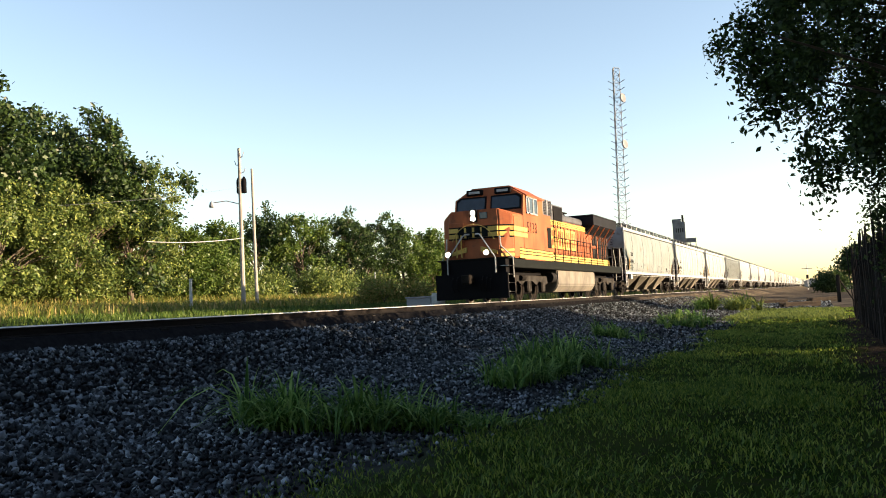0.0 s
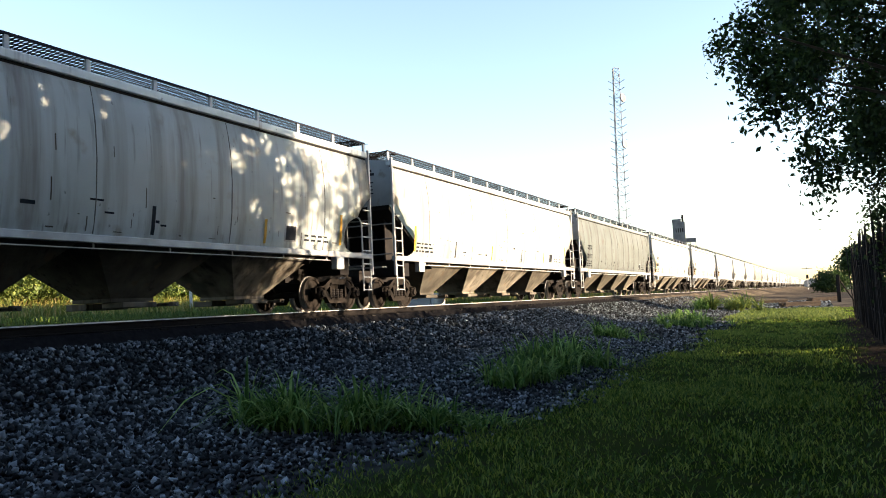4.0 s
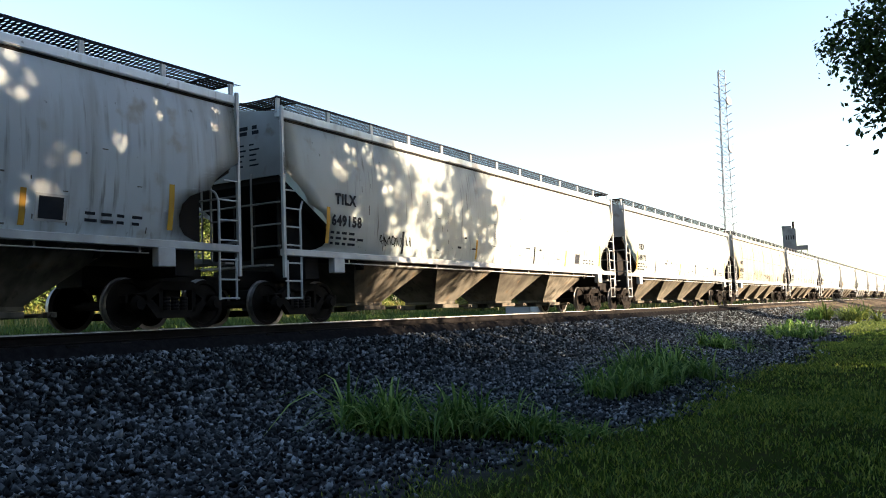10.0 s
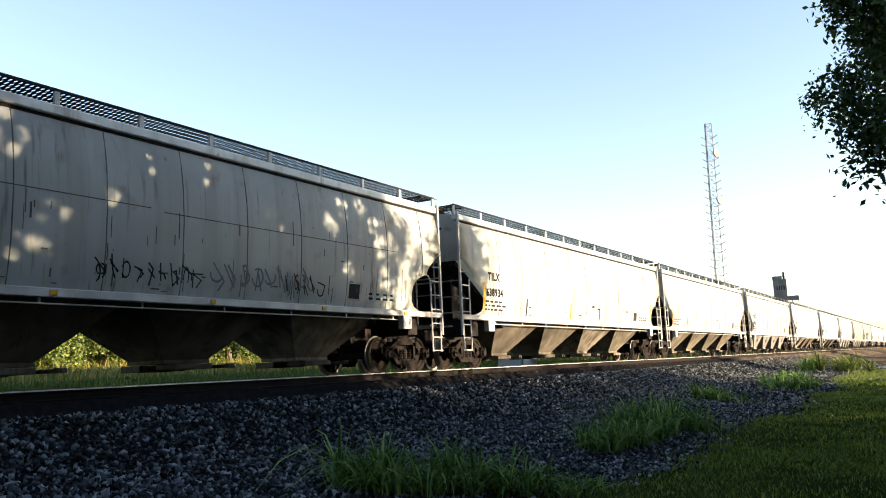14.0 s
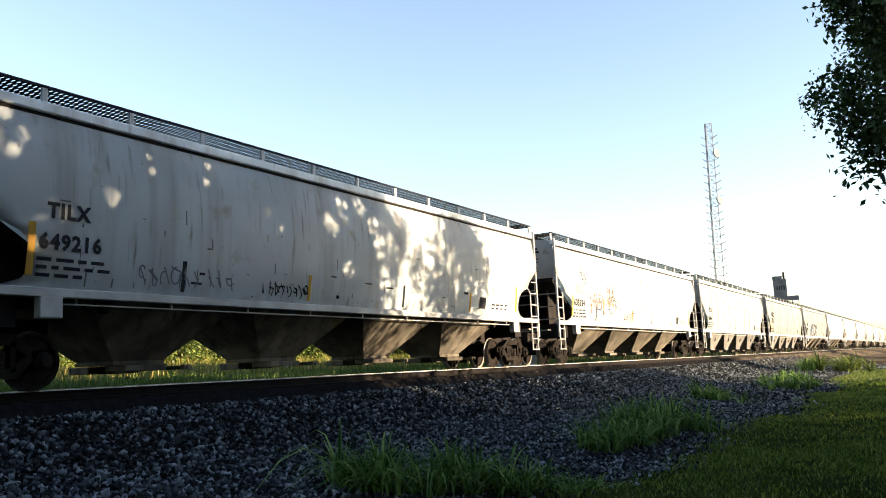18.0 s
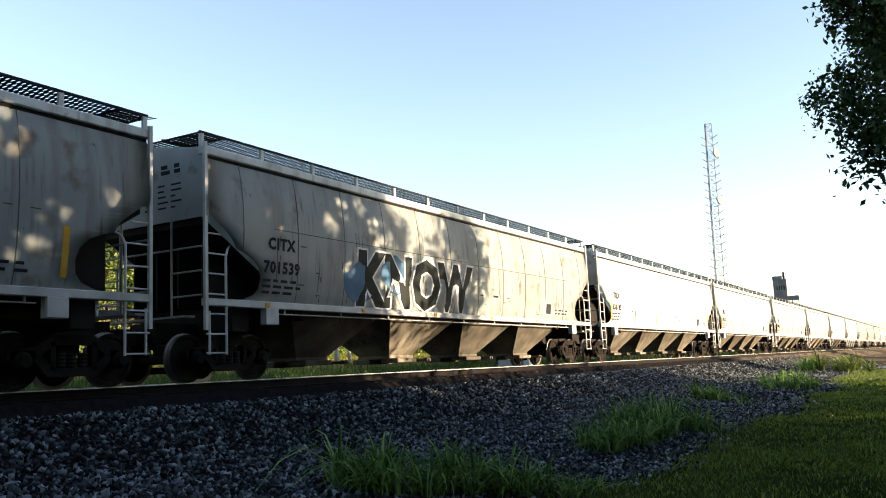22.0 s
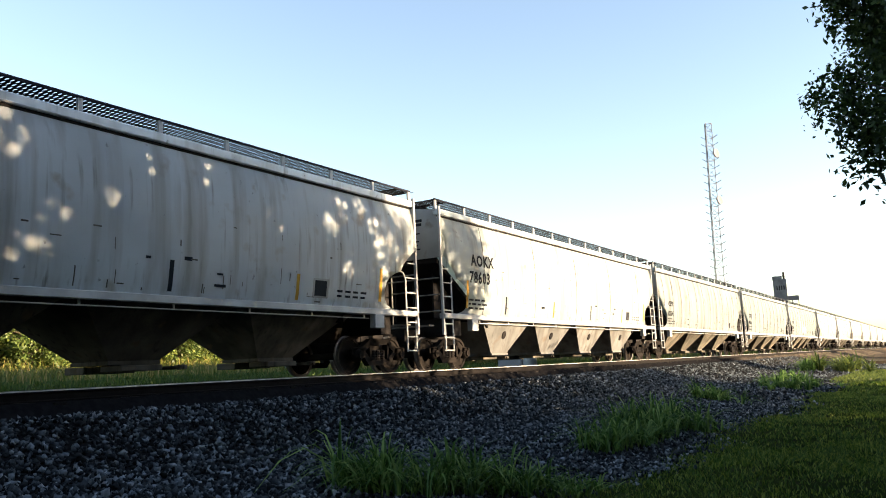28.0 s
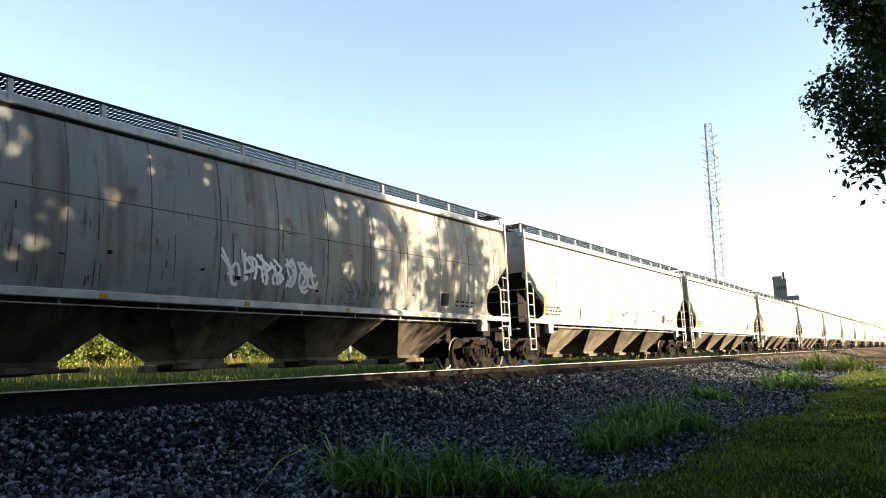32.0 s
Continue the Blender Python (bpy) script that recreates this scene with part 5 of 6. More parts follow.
for k, front in enumerate(FRONTS):
    paint = "cream_paint" if k in CREAM else "dull_paint" if k in DULL else "pale_paint" if k in PALE else "sooty_paint" if k in DARK_GREY else "grey_paint"
    seam = 1 if k in RIBBED else 0 if k in SMOOTH else 2
    detail = k < 33
    bays_ = "flush" if k in (13, 16, 17, 24) else "steep"
    lb = ("weathered cream" if k in CREAM else "dull grime-darkened grey" if k in DULL else "pale blue-grey" if k in PALE else "dark grey" if k in DARK_GREY else "light grey") + (" ribbed" if k in RIBBED else "") + " steel covered hopper wagon rolling on the rails"
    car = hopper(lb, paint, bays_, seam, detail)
    CARS.append((car, front))
    if k in MARKS:
        a, b = MARKS[k]
        big = 0.46 if a == "AOKX" else 0.325
        if a:
            part("reporting_mark", lettering(a, big, 1.7, 2.98 if a == "AOKX" else 2.62), M["mark"], car, "dark stencilled lettering")
        part("wagon_number", lettering(b, big, 1.58, 2.48 if a == "AOKX" else 2.14), M["mark"], car, "dark stencilled number")
    if detail:
        eb = nb()
        re_ = random.Random(400 + k)
        for j in range(7):
            for i in range(3):
                w = re_.uniform(0.12, 0.3)
                x0_, z0_ = -0.1 + 0.36 * i + (0.45 if j < 2 else 0), 4.12 - 0.11 * j - (0.12 if j > 1 else 0)
                if x0_ + w < 1.2:
                    eb.faces.new([eb.verts.new((xx, 0.034, zz)) for xx, zz in ((x0_, z0_), (x0_ + w, z0_), (x0_ + w, z0_ + (0.08 if j < 2 else 0.035)), (x0_, z0_ + (0.08 if j < 2 else 0.035)))])
        tagged(part("end_lettering", eb, M["mark"], car), kind="stuff")
        part("placard_frame", bars([(LB - 4.26, 1.70, 0.54, 0.42)], "white_paint"), M["white_paint"], car).location.x = -0.003
        tagged(part("small_print", bars(small_print(k, 1.2), "mark"), M["mark"], car), kind="stuff")
        part("side_placard", bars([(LB - 4.2, 1.74, 0.42, 0.34)], "mark"), M["mark"], car, "dark placard panel")
        tagged(part("paint_wear", bars(wear(700 + k, np.linspace(1.9, LB - 1.9, 12) if k in RIBBED else ()), "joint"), M["joint"], car), kind="stuff")
        rs = random.Random(200 + k)
        if k in RIBBED:
            for j in range(6):
                part("reflector", SILL_MARK, None, car, at=pose(0, 1.6 + 3.3 * j, 0))
        else:
            for j in range(4):
                ys = (4.4, 8.1, 11.9, 15.2)[j] + rs.uniform(-0.5, 0.5)
                part("reflective_strip", bars([(ys, 1.62, 0.1, 0.55)], "yellow_mark"), M["yellow_mark" if j % 2 else "mark"], car, "faded upright reflective strip")
            for ys in (1.4, LB - 1.75):
                part("reflective_strip", bars([(ys, 1.72, 0.12, 0.8)], "yellow_mark"), M["yellow_mark"], car, "yellow reflective strip")
        ep = part("end_print", bars([(LB - 3.4 + 0.3 * (j % 4), 1.75 + 0.11 * (j // 4), rs.uniform(0.12, 0.24), 0.05) for j in range(8)] + [(rs.uniform(4, 15), rs.uniform(1.7, 2.2), rs.uniform(0.08, 0.35), rs.uniform(0.025, 0.08)) for j in range(7)], "mark"), M["mark"], car)
        tagged(ep, kind="stuff")


for k in (9, 10, 18, 27):
    car = CARS[k][0]
    for y0, z0, w in ((1.9, 3.02, 8.2), (10.4, 2.98, 7.4)):
        part("panel_joint", bars([(y0, z0, w, 0.018)], "joint"), M["joint"], car, "thin horizontal panel joint")


def faded_piece(car, y, z, w, h, seed):
    """A worn spray-painted piece: patches and broken strokes of several faded colours."""
    r = random.Random(seed)
    for colour, n, big in (("ochre", 11, 0.3), ("brown", 16, 0.22), ("grey", 12, 0.3), ("black", 34, 0.16)):
        rows = []
        for j in range(n):
            a = r.uniform(0.04, big) * (0.35 if colour == "black" and r.random() < 0.5 else 1)
            b = r.uniform(0.03, big) * (0.25 if colour == "black" else 0.7)
            if r.random() < 0.5:
                a, b = b, a
            rows.append((y + (w - a) * r.random(), z + (h - b) * r.random(), a, b))
        tagged(part("graffiti", bars(rows, colour), SPRAY[colour], car, "faded " + colour + " spray-paint patches"), kind="stuff").location.x = {"ochre": -0.004, "brown": -0.002, "grey": 0.0, "black": 0.003}[colour]


def graffiti(k, items):
    car = CARS[k][0]
    for kind, colour, y, z, w, h in items:
        if kind == "line":
            tagged(part("graffiti", scrawl(y, z, w, h, int(y * 10), 0.032 if colour == "bright" else 0.02 if h > 0.45 else 0.014), SPRAY[colour], car, ("white" if colour == "bright" else colour) + " looping spray-paint scrawl"), kind="stuff")
        elif kind == "block":
            part("emblem_panel", bars([(y, z, w, h)], colour), SPRAY[colour], car, colour + " painted emblem panel")
        elif kind == "word":
            x_ = lettering("KNOW", h, y, z, w, 0.022 if colour == "black" else 0.019 if colour == "white" else 0.016, 0.98)
            tagged(part("graffiti", x_, SPRAY[colour], car, colour + " spray-painted block lettering"), kind="stuff")
        else:
            part("graffiti", bubble(y, z, w, h, colour, int(y * 10), 0.014 if colour != "black" else 0.018), SPRAY[colour], car, colour + " spray-painted letter shape")


graffiti(7, [("line", "black", 3.4, 1.75, 1.6, 0.3)])
graffiti(9, [("line", "black", 6.2, 1.7, 3.4, 0.7), ("line", "black", 10.5, 1.7, 2.8, 0.45)])
graffiti(15, [("line", "black", 2.2, 2.98, 0.9, 0.62), ("block", "grey", 1.72, 2.6, 0.85, 0.36), ("line", "brown", 3.6, 1.75, 1.6, 0.9), ("line", "black", 5.2, 1.75, 0.9, 1.25), ("line", "brown", 7.3, 1.65, 1.4, 0.44)])
faded_piece(CARS[15][0], 3.1, 1.85, 1.9, 0.85, 5)
faded_piece(CARS[15][0], 5.2, 2.2, 0.9, 0.85, 6)
graffiti(14, [("line", "grey", 3.4, 1.65, 2.4, 0.42), ("line", "black", 6.5, 1.65, 1.6, 0.3)])
graffiti(10, [("line", "black", 9.0, 1.7, 2.4, 0.42), ("line", "grey", 11.5, 1.65, 3.0, 0.6), ("line", "black", 13.6, 1.7, 1.6, 0.44)])
graffiti(18, [("bubble", "blue", 4.35, 1.62, 1.1, 0.95), ("bubble", "blue", 5.9, 1.9, 1.0, 1.0), ("word", "white", 4.75, 1.66, 0.13, 1.7), ("word", "black", 4.75, 1.66, 0.08, 1.7)])
graffiti(6, [("line", "grey", 3.4, 2.1, 2.4, 0.5)])
graffiti(26, [("line", "black", 10.1, 1.75, 1.3, 0.7)])
graffiti(27, [("line", "bright", 7.6, 1.75, 3.0, 0.7), ("line", "bright", 7.7, 1.77, 2.9, 0.66), ("line", "grey", 11.5, 1.7, 3.2, 0.5)])
graffiti(5, [("line", "black", 7.0, 1.75, 1.2, 0.4)])

# ---------------------------------------------------------------- locomotive
def locomotive():
    lo = thing("locomotive", pose(TRACK_X, 0, 0), "orange diesel freight locomotive with yellow stripes and lit headlights", "locomotive")
    O, G, Y, K, D = M["orange"], M["green"], M["yellow"], M["black"], M["dark_steel"]
    # frame and pilot
    part("frame", box(nb(), -1.5, 1.5, 0.75, 20.9, 1.28, 1.62, 0.02), G, lo, "dark green side sill")
    pl = nb()
    extrude(pl, [(-1.5, 0.14), (1.5, 0.14), (1.5, 1.1), (-1.5, 1.1)], "y", 0.0, 0.12)
    extrude(pl, [(-1.35, 1.1), (1.35, 1.1), (1.35, 1.62), (-1.35, 1.62)], "y", 0.25, 0.8)
    part("pilot_plow", pl, K, lo, "black pilot plow")
    for sx in (-1, 1):
        for z in (0.35, 0.68, 1.0, 1.32):
            part("front_step", box(nb(), sx * 1.03, sx * 1.52, 0.12, 0.76, z, z + 0.03), K, lo)
        part("step_side", box(nb(), sx * 1.0, sx * 1.03, 0.1, 0.8, 0.2, 1.5), K, lo)
        part("step_back", box(nb(), sx * 1.03, sx * 1.52, 0.76, 0.8, 0.3, 1.5), K, lo)
    for k, z in enumerate((0.38, 0.71, 1.03, 1.35)):
        part("step_edge", box(nb(), 1.2, 1.525, 0.1, 0.13, z - 0.02, z + 0.012), M["white_paint"], lo)
    part("coupler", box(box(nb(), -0.12, 0.12, -0.55, 0.3, 0.76, 1.0, 0.02), -0.18, 0.18, -0.62, -0.3, 0.7, 1.06, 0.04), M["truck_steel"], lo)
    for x in (-0.75, -0.55, 0.5, 0.68, 0.86):
        part("air_hose", pipe(nb(), [(x, 0.0, 1.0), (x, -0.16, 0.85), (x * 0.97, -0.2, 0.6), (x * 0.9, -0.1, 0.42)], 0.025, 5), K, lo)
    part("front_deck", box(nb(), -1.5, 1.5, 0.2, 1.0, 1.62, 1.68, 0.01), G, lo)
    # nose
    ns = nb()
    lowz, topz = 1.66, 3.60
    lo_ring = [(-1.5, 2.298), (-1.5, 0.98), (-1.12, 0.46), (1.12, 0.46), (1.5, 0.98), (1.5, 2.298)]
    hi_ring = [(-1.5, 2.298), (-1.5, 1.05), (-1.0, 0.62), (1.0, 0.62), (1.5, 1.05), (1.5, 2.298)]
    va = [ns.verts.new((x, y, lowz)) for x, y in lo_ring]
    vb = [ns.verts.new((x, y, topz - (0.3 if abs(x) > 1.2 else 0.0) + (0.12 if y > 2 else 0))) for x, y in hi_ring]
    for k in range(6):
        ns.faces.new((va[k], va[(k + 1) % 6], vb[(k + 1) % 6], vb[k]))
    ns.faces.new(vb)
    ns.faces.new(va[::-1])
    bmesh.ops.recalc_face_normals(ns, faces=ns.faces[:])
    bmesh.ops.bevel(ns, geom=ns.edges[:], offset=0.05, segments=2, affect="EDGES")
    nose = part("nose", ns, O, lo, "blunt orange nose")
    part("nose_door", box(nb(), -1.02, -0.42, 0.44, 0.52, 1.75, 3.1, 0.01), O, nose)
    part("nose_window", box(nb(), 0.24, 0.58, 0.56, 0.66, 3.2, 3.46, 0.02), M["glass"], nose)
    part("headlight_housing", box(nb(), -0.15, 0.15, 0.5, 0.66, 3.1, 3.58, 0.03), K, nose)
    for z in (3.23, 3.45):
        part("headlight", disc(nb(), (0, 0.5, z), (0, -1, 0), [(0.095, 0), (0.095, 0.03), (0.06, 0.045)], 16), M["lamp"], nose, "lit round headlight")
    for x in (-0.98, 0.62):
        h = part("ditch_light", disc(nb(), (x, 0.16, 1.88), (0, -1, 0), [(0.11, -0.12), (0.13, 0), (0.12, 0.03)], 16), K, lo)
        part("lamp_glass", disc(nb(), (x, 0.125, 1.88), (0, -1, 0), [(0.1, 0), (0.09, 0.02)], 16), M["lamp"], h, "lit round lamp")
    # wrap-round stripes of the nose
    for z0, z1 in ((2.5, 2.66), (2.72, 2.88)):
        part("nose_side_stripe", box(nb(), 1.495, 1.51, 1.0, 2.75, z0, z1), Y, nose, "yellow nose stripe")
        part("nose_stripe", box(nb(), -1.02, 1.02, 0.43, 0.56, z0, z1), Y, nose, "yellow nose stripe")
    for z0 in (2.46, 2.68, 2.9):
        part("stripe_border", box(nb(), -1.03, 1.03, 0.435, 0.58, z0 - 0.02, z0 + 0.03), G, nose)
        # the stripe goes on round the chamfered corner
    for z0, z1, mt in ((2.5, 2.66, Y), (2.72, 2.88, Y), (1.72, 1.84, Y), (1.92, 2.0, Y), (2.44, 2.5, G), (2.66, 2.72, G), (2.88, 2.94, G)):
        t_ = ((z0 + z1) / 2 - 1.66) / 1.94
        a, b = Vector((1.12 - 0.12 * t_, 0.46 + 0.16 * t_, 0)), Vector((1.5, 0.98 + 0.07 * t_, 0))
        out = Vector((0.8, -0.6, 0)) * 0.012
        cs = nb()
        q = [cs.verts.new((*(p + out * g).xy, z)) for g in (0.2, 1.0) for p, z in ((a, z0), (b, z0), (b, z1), (a, z1))]
        for f in ((0, 1, 2, 3), (4, 5, 6, 7), (0, 1, 5, 4), (3, 2, 6, 7), (0, 3, 7, 4), (1, 2, 6, 5)):
            cs.faces.new([q[i] for i in f])
        bmesh.ops.recalc_face_normals(cs, faces=cs.faces[:])
        part("corner_stripe", cs, mt, nose)
    part("nose_arch", pipe(nb(), [(0.92 * math.cos(0.3 + 2.54 * k / 12), 0.40, 2.12 + 0.88 * math.sin(0.3 + 2.54 * k / 12)) for k in range(13)], 0.016, 5), Y, nose, "yellow curved emblem border")
    for s in (-1, 1):
        part("emblem_wing", extrude(nb(), [(s * 0.3, 1.95), (s * 0.98, 1.82), (s * 0.98, 1.95), (s * 0.3, 2.14)], "y", 0.4, 0.5), Y, nose)
    emblem = nb()
    for x in (-0.5, -0.16, 0.18, 0.5):
        box(emblem, x - 0.12, x + 0.12, 0.415, 0.45, 2.5, 2.9)
    part("nose_emblem", emblem, G, nose, "dark block emblem on the nose")
    for x in (-0.7, -0.5):
        part("door_grab", bar(nb(), (x, 0.38, 1.75), (x, 0.38, 2.62), 0.03), M["yellow"], nose)
    # cab
    def front_y(z):
        return 2.3 + max(0.0, z - 3.6) * 0.28
    cb = nb()
    ring = [(-1.5, 1.62), (1.5, 1.62), (1.5, 3.6), (1.5, 4.2), (0.8, 4.62), (-0.8, 4.62), (-1.5, 4.2), (-1.5, 3.6)]
    fv = [cb.verts.new((x, front_y(z), z)) for x, z in ring]
    bv = [cb.verts.new((x, 5.15, z)) for x, z in ring]
    for k in range(8):
        cb.faces.new((fv[k], fv[(k + 1) % 8], bv[(k + 1) % 8], bv[k]))
    cb.faces.new([fv[k] for k in (0, 1, 2, 7)])
    cb.faces.new([fv[k] for k in (2, 3, 4, 5, 6, 7)])
    cb.faces.new(bv[::-1])
    bmesh.ops.recalc_face_normals(cb, faces=cb.faces[:])
    cabin = part("cab", cb, O, lo, "orange driver's cab")
    part("cab_roof", extrude(nb(), [(1.56, 4.16), (1.56, 4.22), (0.82, 4.67), (-0.82, 4.67), (-1.56, 4.22), (-1.56, 4.16), (-0.8, 4.6), (0.8, 4.6)], "y", 2.75, 5.2), O, cabin, "orange-brown cab roof")
    for s in (-1, 1):
        for grow, depth, mt, nm in ((0.07, 0.02, K, "gasket"), (0.0, 0.035, M["glass"], "windscreen")):
            w = nb()
            pts = [(0.16 - grow, 3.72 - grow), (1.36 + grow, 3.72 - grow), (1.36 + grow, 4.1 + grow), (1.2 + grow, 4.22 + grow), (0.16 - grow, 4.22 + grow)]
            lo_v = [w.verts.new((s * x, front_y(z) - depth, z)) for x, z in pts]
            hi_v = [w.verts.new((s * x, front_y(z) + 0.01, z)) for x, z in pts]
            w.faces.new(lo_v)
            for k in range(5):
                w.faces.new((lo_v[k], lo_v[(k + 1) % 5], hi_v[(k + 1) % 5], hi_v[k]))
            bmesh.ops.recalc_face_normals(w, faces=w.faces[:])
            part(nm, w, mt, cabin, "dark windscreen pane" if nm == "windscreen" else "")
    for y0, y1 in ((2.75, 3.0), (3.15, 3.6), (3.75, 4.2)):
        part("side_window", box(nb(), 1.485, 1.53, y0, y1, 3.52, 4.12, 0.015), M["glass"], cabin, "dark cab side window")
        fr = nb()
        for a, b, c, d in ((y0 - 0.05, y1 + 0.05, 4.12, 4.17), (y0 - 0.05, y1 + 0.05, 3.47, 3.52), (y0 - 0.05, y0, 3.47, 4.17), (y1, y1 + 0.05, 3.47, 4.17)):
            box(fr, 1.49, 1.545, a, b, c, d)
        part("window_frame", fr, M["galv"], cabin)
    for x in (-0.62, 0.62):
        nbx = part("number_board", box(nb(), x - 0.36, x + 0.36, 2.42, 2.8, 4.34, 4.58, 0.03), K, cabin)
        part("figure_bar", box(nb(), x - 0.24, x + 0.24, 2.405, 2.43, 4.41, 4.51), M["white_paint"], nbx, "pale figures shown as a bar")
    part("cab_number", lettering_flat("5138", 0.62, 2.75, 2.72, 1.503), K, cabin, "dark unit number")
    # equipment cabinet and hood
    part("equipment_cabinet", box(nb(), -1.42, 1.42, 5.15, 6.7, 1.62, 4.36, 0.12), O, lo)
    for y0 in (5.27, 6.0):
        # flat black plate, the recess's dark given by colour alone
        part("louvre_recess", box(nb(), 1.435, 1.45, y0, y0 + 0.56, 3.66, 4.24), K, lo)
        lv = nb()
        for k in range(8):
            box(lv, 1.445, 1.47, y0 + 0.03, y0 + 0.53, 3.69 + 0.068 * k, 3.715 + 0.068 * k)
        tagged(part("louvre", lv, M["hood_grey"], lo), kind="stuff")
        fr = nb()
        for a, b, c, d in ((y0 - 0.05, y0, 3.62, 4.28), (y0 + 0.56, y0 + 0.61, 3.62, 4.28)):
            box(fr, 1.44, 1.485, a, b, c, d)
        part("louvre_frame", fr, M["galv"], lo)
    part("cabinet_door", box(nb(), 1.42, 1.436, 5.3, 5.85, 2.2, 3.35, 0.008), O, lo, "raised orange cabinet door")
    part("grab_rail", pipe(nb(), [(1.46, 6.62, 3.9), (1.56, 6.62, 3.9), (1.56, 6.62, 2.1), (1.46, 6.75, 1.95)], 0.022), K, lo)
    for k in range(7):
        part("roof_grab", pipe(nb(), [(0.99, 7.0 + 0.42 * k, 2.75), (1.05, 7.0 + 0.42 * k, 2.75), (1.05, 7.0 + 0.42 * k, 3.55), (0.99, 7.0 + 0.42 * k, 3.55)], 0.014, 5), K, lo)
    part("tall_hood", box(nb(), -0.98, 0.98, 6.7, 10.2, 1.62, 4.36, 0.06), O, lo)
    part("cabinet_top", box(nb(), 1.41, 1.44, 5.2, 6.66, 3.62, 4.3, 0.01), M["hood_grey"], lo, "grey upper cabinet panel")
    part("hood_shoulder", box(nb(), 0.985, 1.03, 6.75, 10.15, 3.62, 4.34, 0.01), M["hood_grey"], lo, "dark upper hood panel")
    part("brake_grille", box(nb(), 1.03, 1.05, 8.4, 10.0, 3.62, 4.28, 0.01), K, lo)
    # no hollow here: a black plate paints in the shaded recess
    part("door_recess", box(nb(), 1.42, 1.435, 5.95, 6.5, 2.2, 3.1, 0.01), K, lo)
    part("engine_hood", box(nb(), -0.95, 0.95, 10.2, 20.2, 1.62, 3.7, 0.08), O, lo)
    part("hood_roof", box(nb(), -0.9, 0.9, 10.2, 14.6, 3.66, 4.05, 0.1), M["hood_grey"], lo)
    part("exhaust_stack", box(box(nb(), -0.45, 0.45, 11.5, 12.8, 4.0, 4.22, 0.03), -0.6, 0.6, 12.0, 12.6, 4.22, 4.28), D, lo)
    rd = nb()
    extrude(rd, [(-1.5, 3.74), (-1.5, 4.22), (1.5, 4.22), (1.5, 3.74)], "y", 14.6, 20.3)
    # dark instead of orange, so the overhang's shade is in the colour
    part("radiator_shelf", extrude(nb(), [(-0.95, 3.3), (-1.44, 3.738), (1.44, 3.738), (0.95, 3.3)], "y", 14.7, 20.2), M["hood_green"], lo, "sloping radiator intake, darkened for the shade under the overhang")
    for k in range(4):
        y0 = 15.0 + 1.3 * k
        g_ = nb()
        extrude(g_, [(1.03, 3.352), (1.37, 3.656), (1.358, 3.67), (1.018, 3.366)], "y", y0, y0 + 1.0)
        part("intake_grille", g_, K, lo, "dark intake grille")
    part("radiator", rd, M["hood_green"], lo, "dark overhanging radiator housing")
    part("radiator_top", box(nb(), -1.52, 1.52, 14.55, 20.35, 4.2, 4.29, 0.02), M["hood_green"], lo)
    for k in range(5):
        part("radiator_brace", bar(nb(), (0.97, 14.8 + 1.3 * k, 3.05), (1.46, 14.8 + 1.3 * k, 3.76), 0.035), M["orange"], lo)
    for k in range(6):
        part("hood_door", box(nb(), 0.95, 0.975, 10.4 + 0.72 * k, 11.05 + 0.72 * k, 1.95, 3.5, 0.01), O, lo)
    for y0, z0, w, h in ((16.3, 2.75, 0.45, 0.55), (16.9, 2.75, 0.45, 0.55), (16.3, 2.05, 0.45, 0.55), (16.9, 2.05, 0.45, 0.55), (17.7, 2.0, 0.7, 1.3), (18.6, 2.0, 0.3, 1.3), (19.1, 2.0, 0.3, 1.3), (19.6, 2.0, 0.3, 1.3)):
        part("hood_vent", box(nb(), 0.95, 0.985, y0, y0 + w, z0, z0 + h, 0.01), D, lo)
    # block lettering and stripes on the hood
    for k, w in enumerate((0.85, 1.15, 0.85, 0.85)):
        y0 = (8.0, 9.15, 10.6, 11.65)[k]
        ring = part("hood_emblem", box(nb(), 0.978, 1.0, y0, y0 + w, 2.32, 3.28, 0.004), Y, lo, "yellow-bordered block in place of lettering")
        for a, b, c, d in ((0.12, 0.5, 2.44, 2.76), (0.12, 0.5, 2.86, 3.16), (0.62, 0.88, 2.44, 3.16)):
            part("emblem_field", box(nb(), 0.99, 1.004, y0 + a * w, y0 + b * w, c, d), O, ring)
    for k in range(14):
        part("door_joint", box(nb(), 0.98, 0.996, 7.3 + 0.63 * k, 7.33 + 0.63 * k, 2.05, 3.62), K, lo)
    for x, a, b in ((1.505, 1.65, 5.15), (1.425, 5.15, 6.68), (0.985, 6.72, 10.2), (0.985, 10.2, 20.2)):
        for z0, z1, mt in ((1.66, 1.80, Y), (1.84, 1.92, Y), (1.96, 2.04, Y), (1.80, 1.84, G), (1.92, 1.96, G), (2.04, 2.07, G)):
            part("side_stripe", box(nb(), x - 0.01, x + 0.006, a, b, z0, z1), mt, lo)
    part("roof_stripe", box(nb(), 0.96, 1.0, 6.75, 16.2, 3.40, 3.62), Y, lo, "broad yellow band along the hood")
    for z in (3.46, 3.54):
        part("band_line", box(nb(), 0.99, 1.003, 6.75, 16.2, z, z + 0.02), G, lo)
    # walkway, railings
    part("walkway", box(nb(), -1.5, 1.5, 6.7, 20.9, 1.60, 1.66, 0.005), G, lo)
    for k in range(11):
        y = 6.95 + 1.36 * k
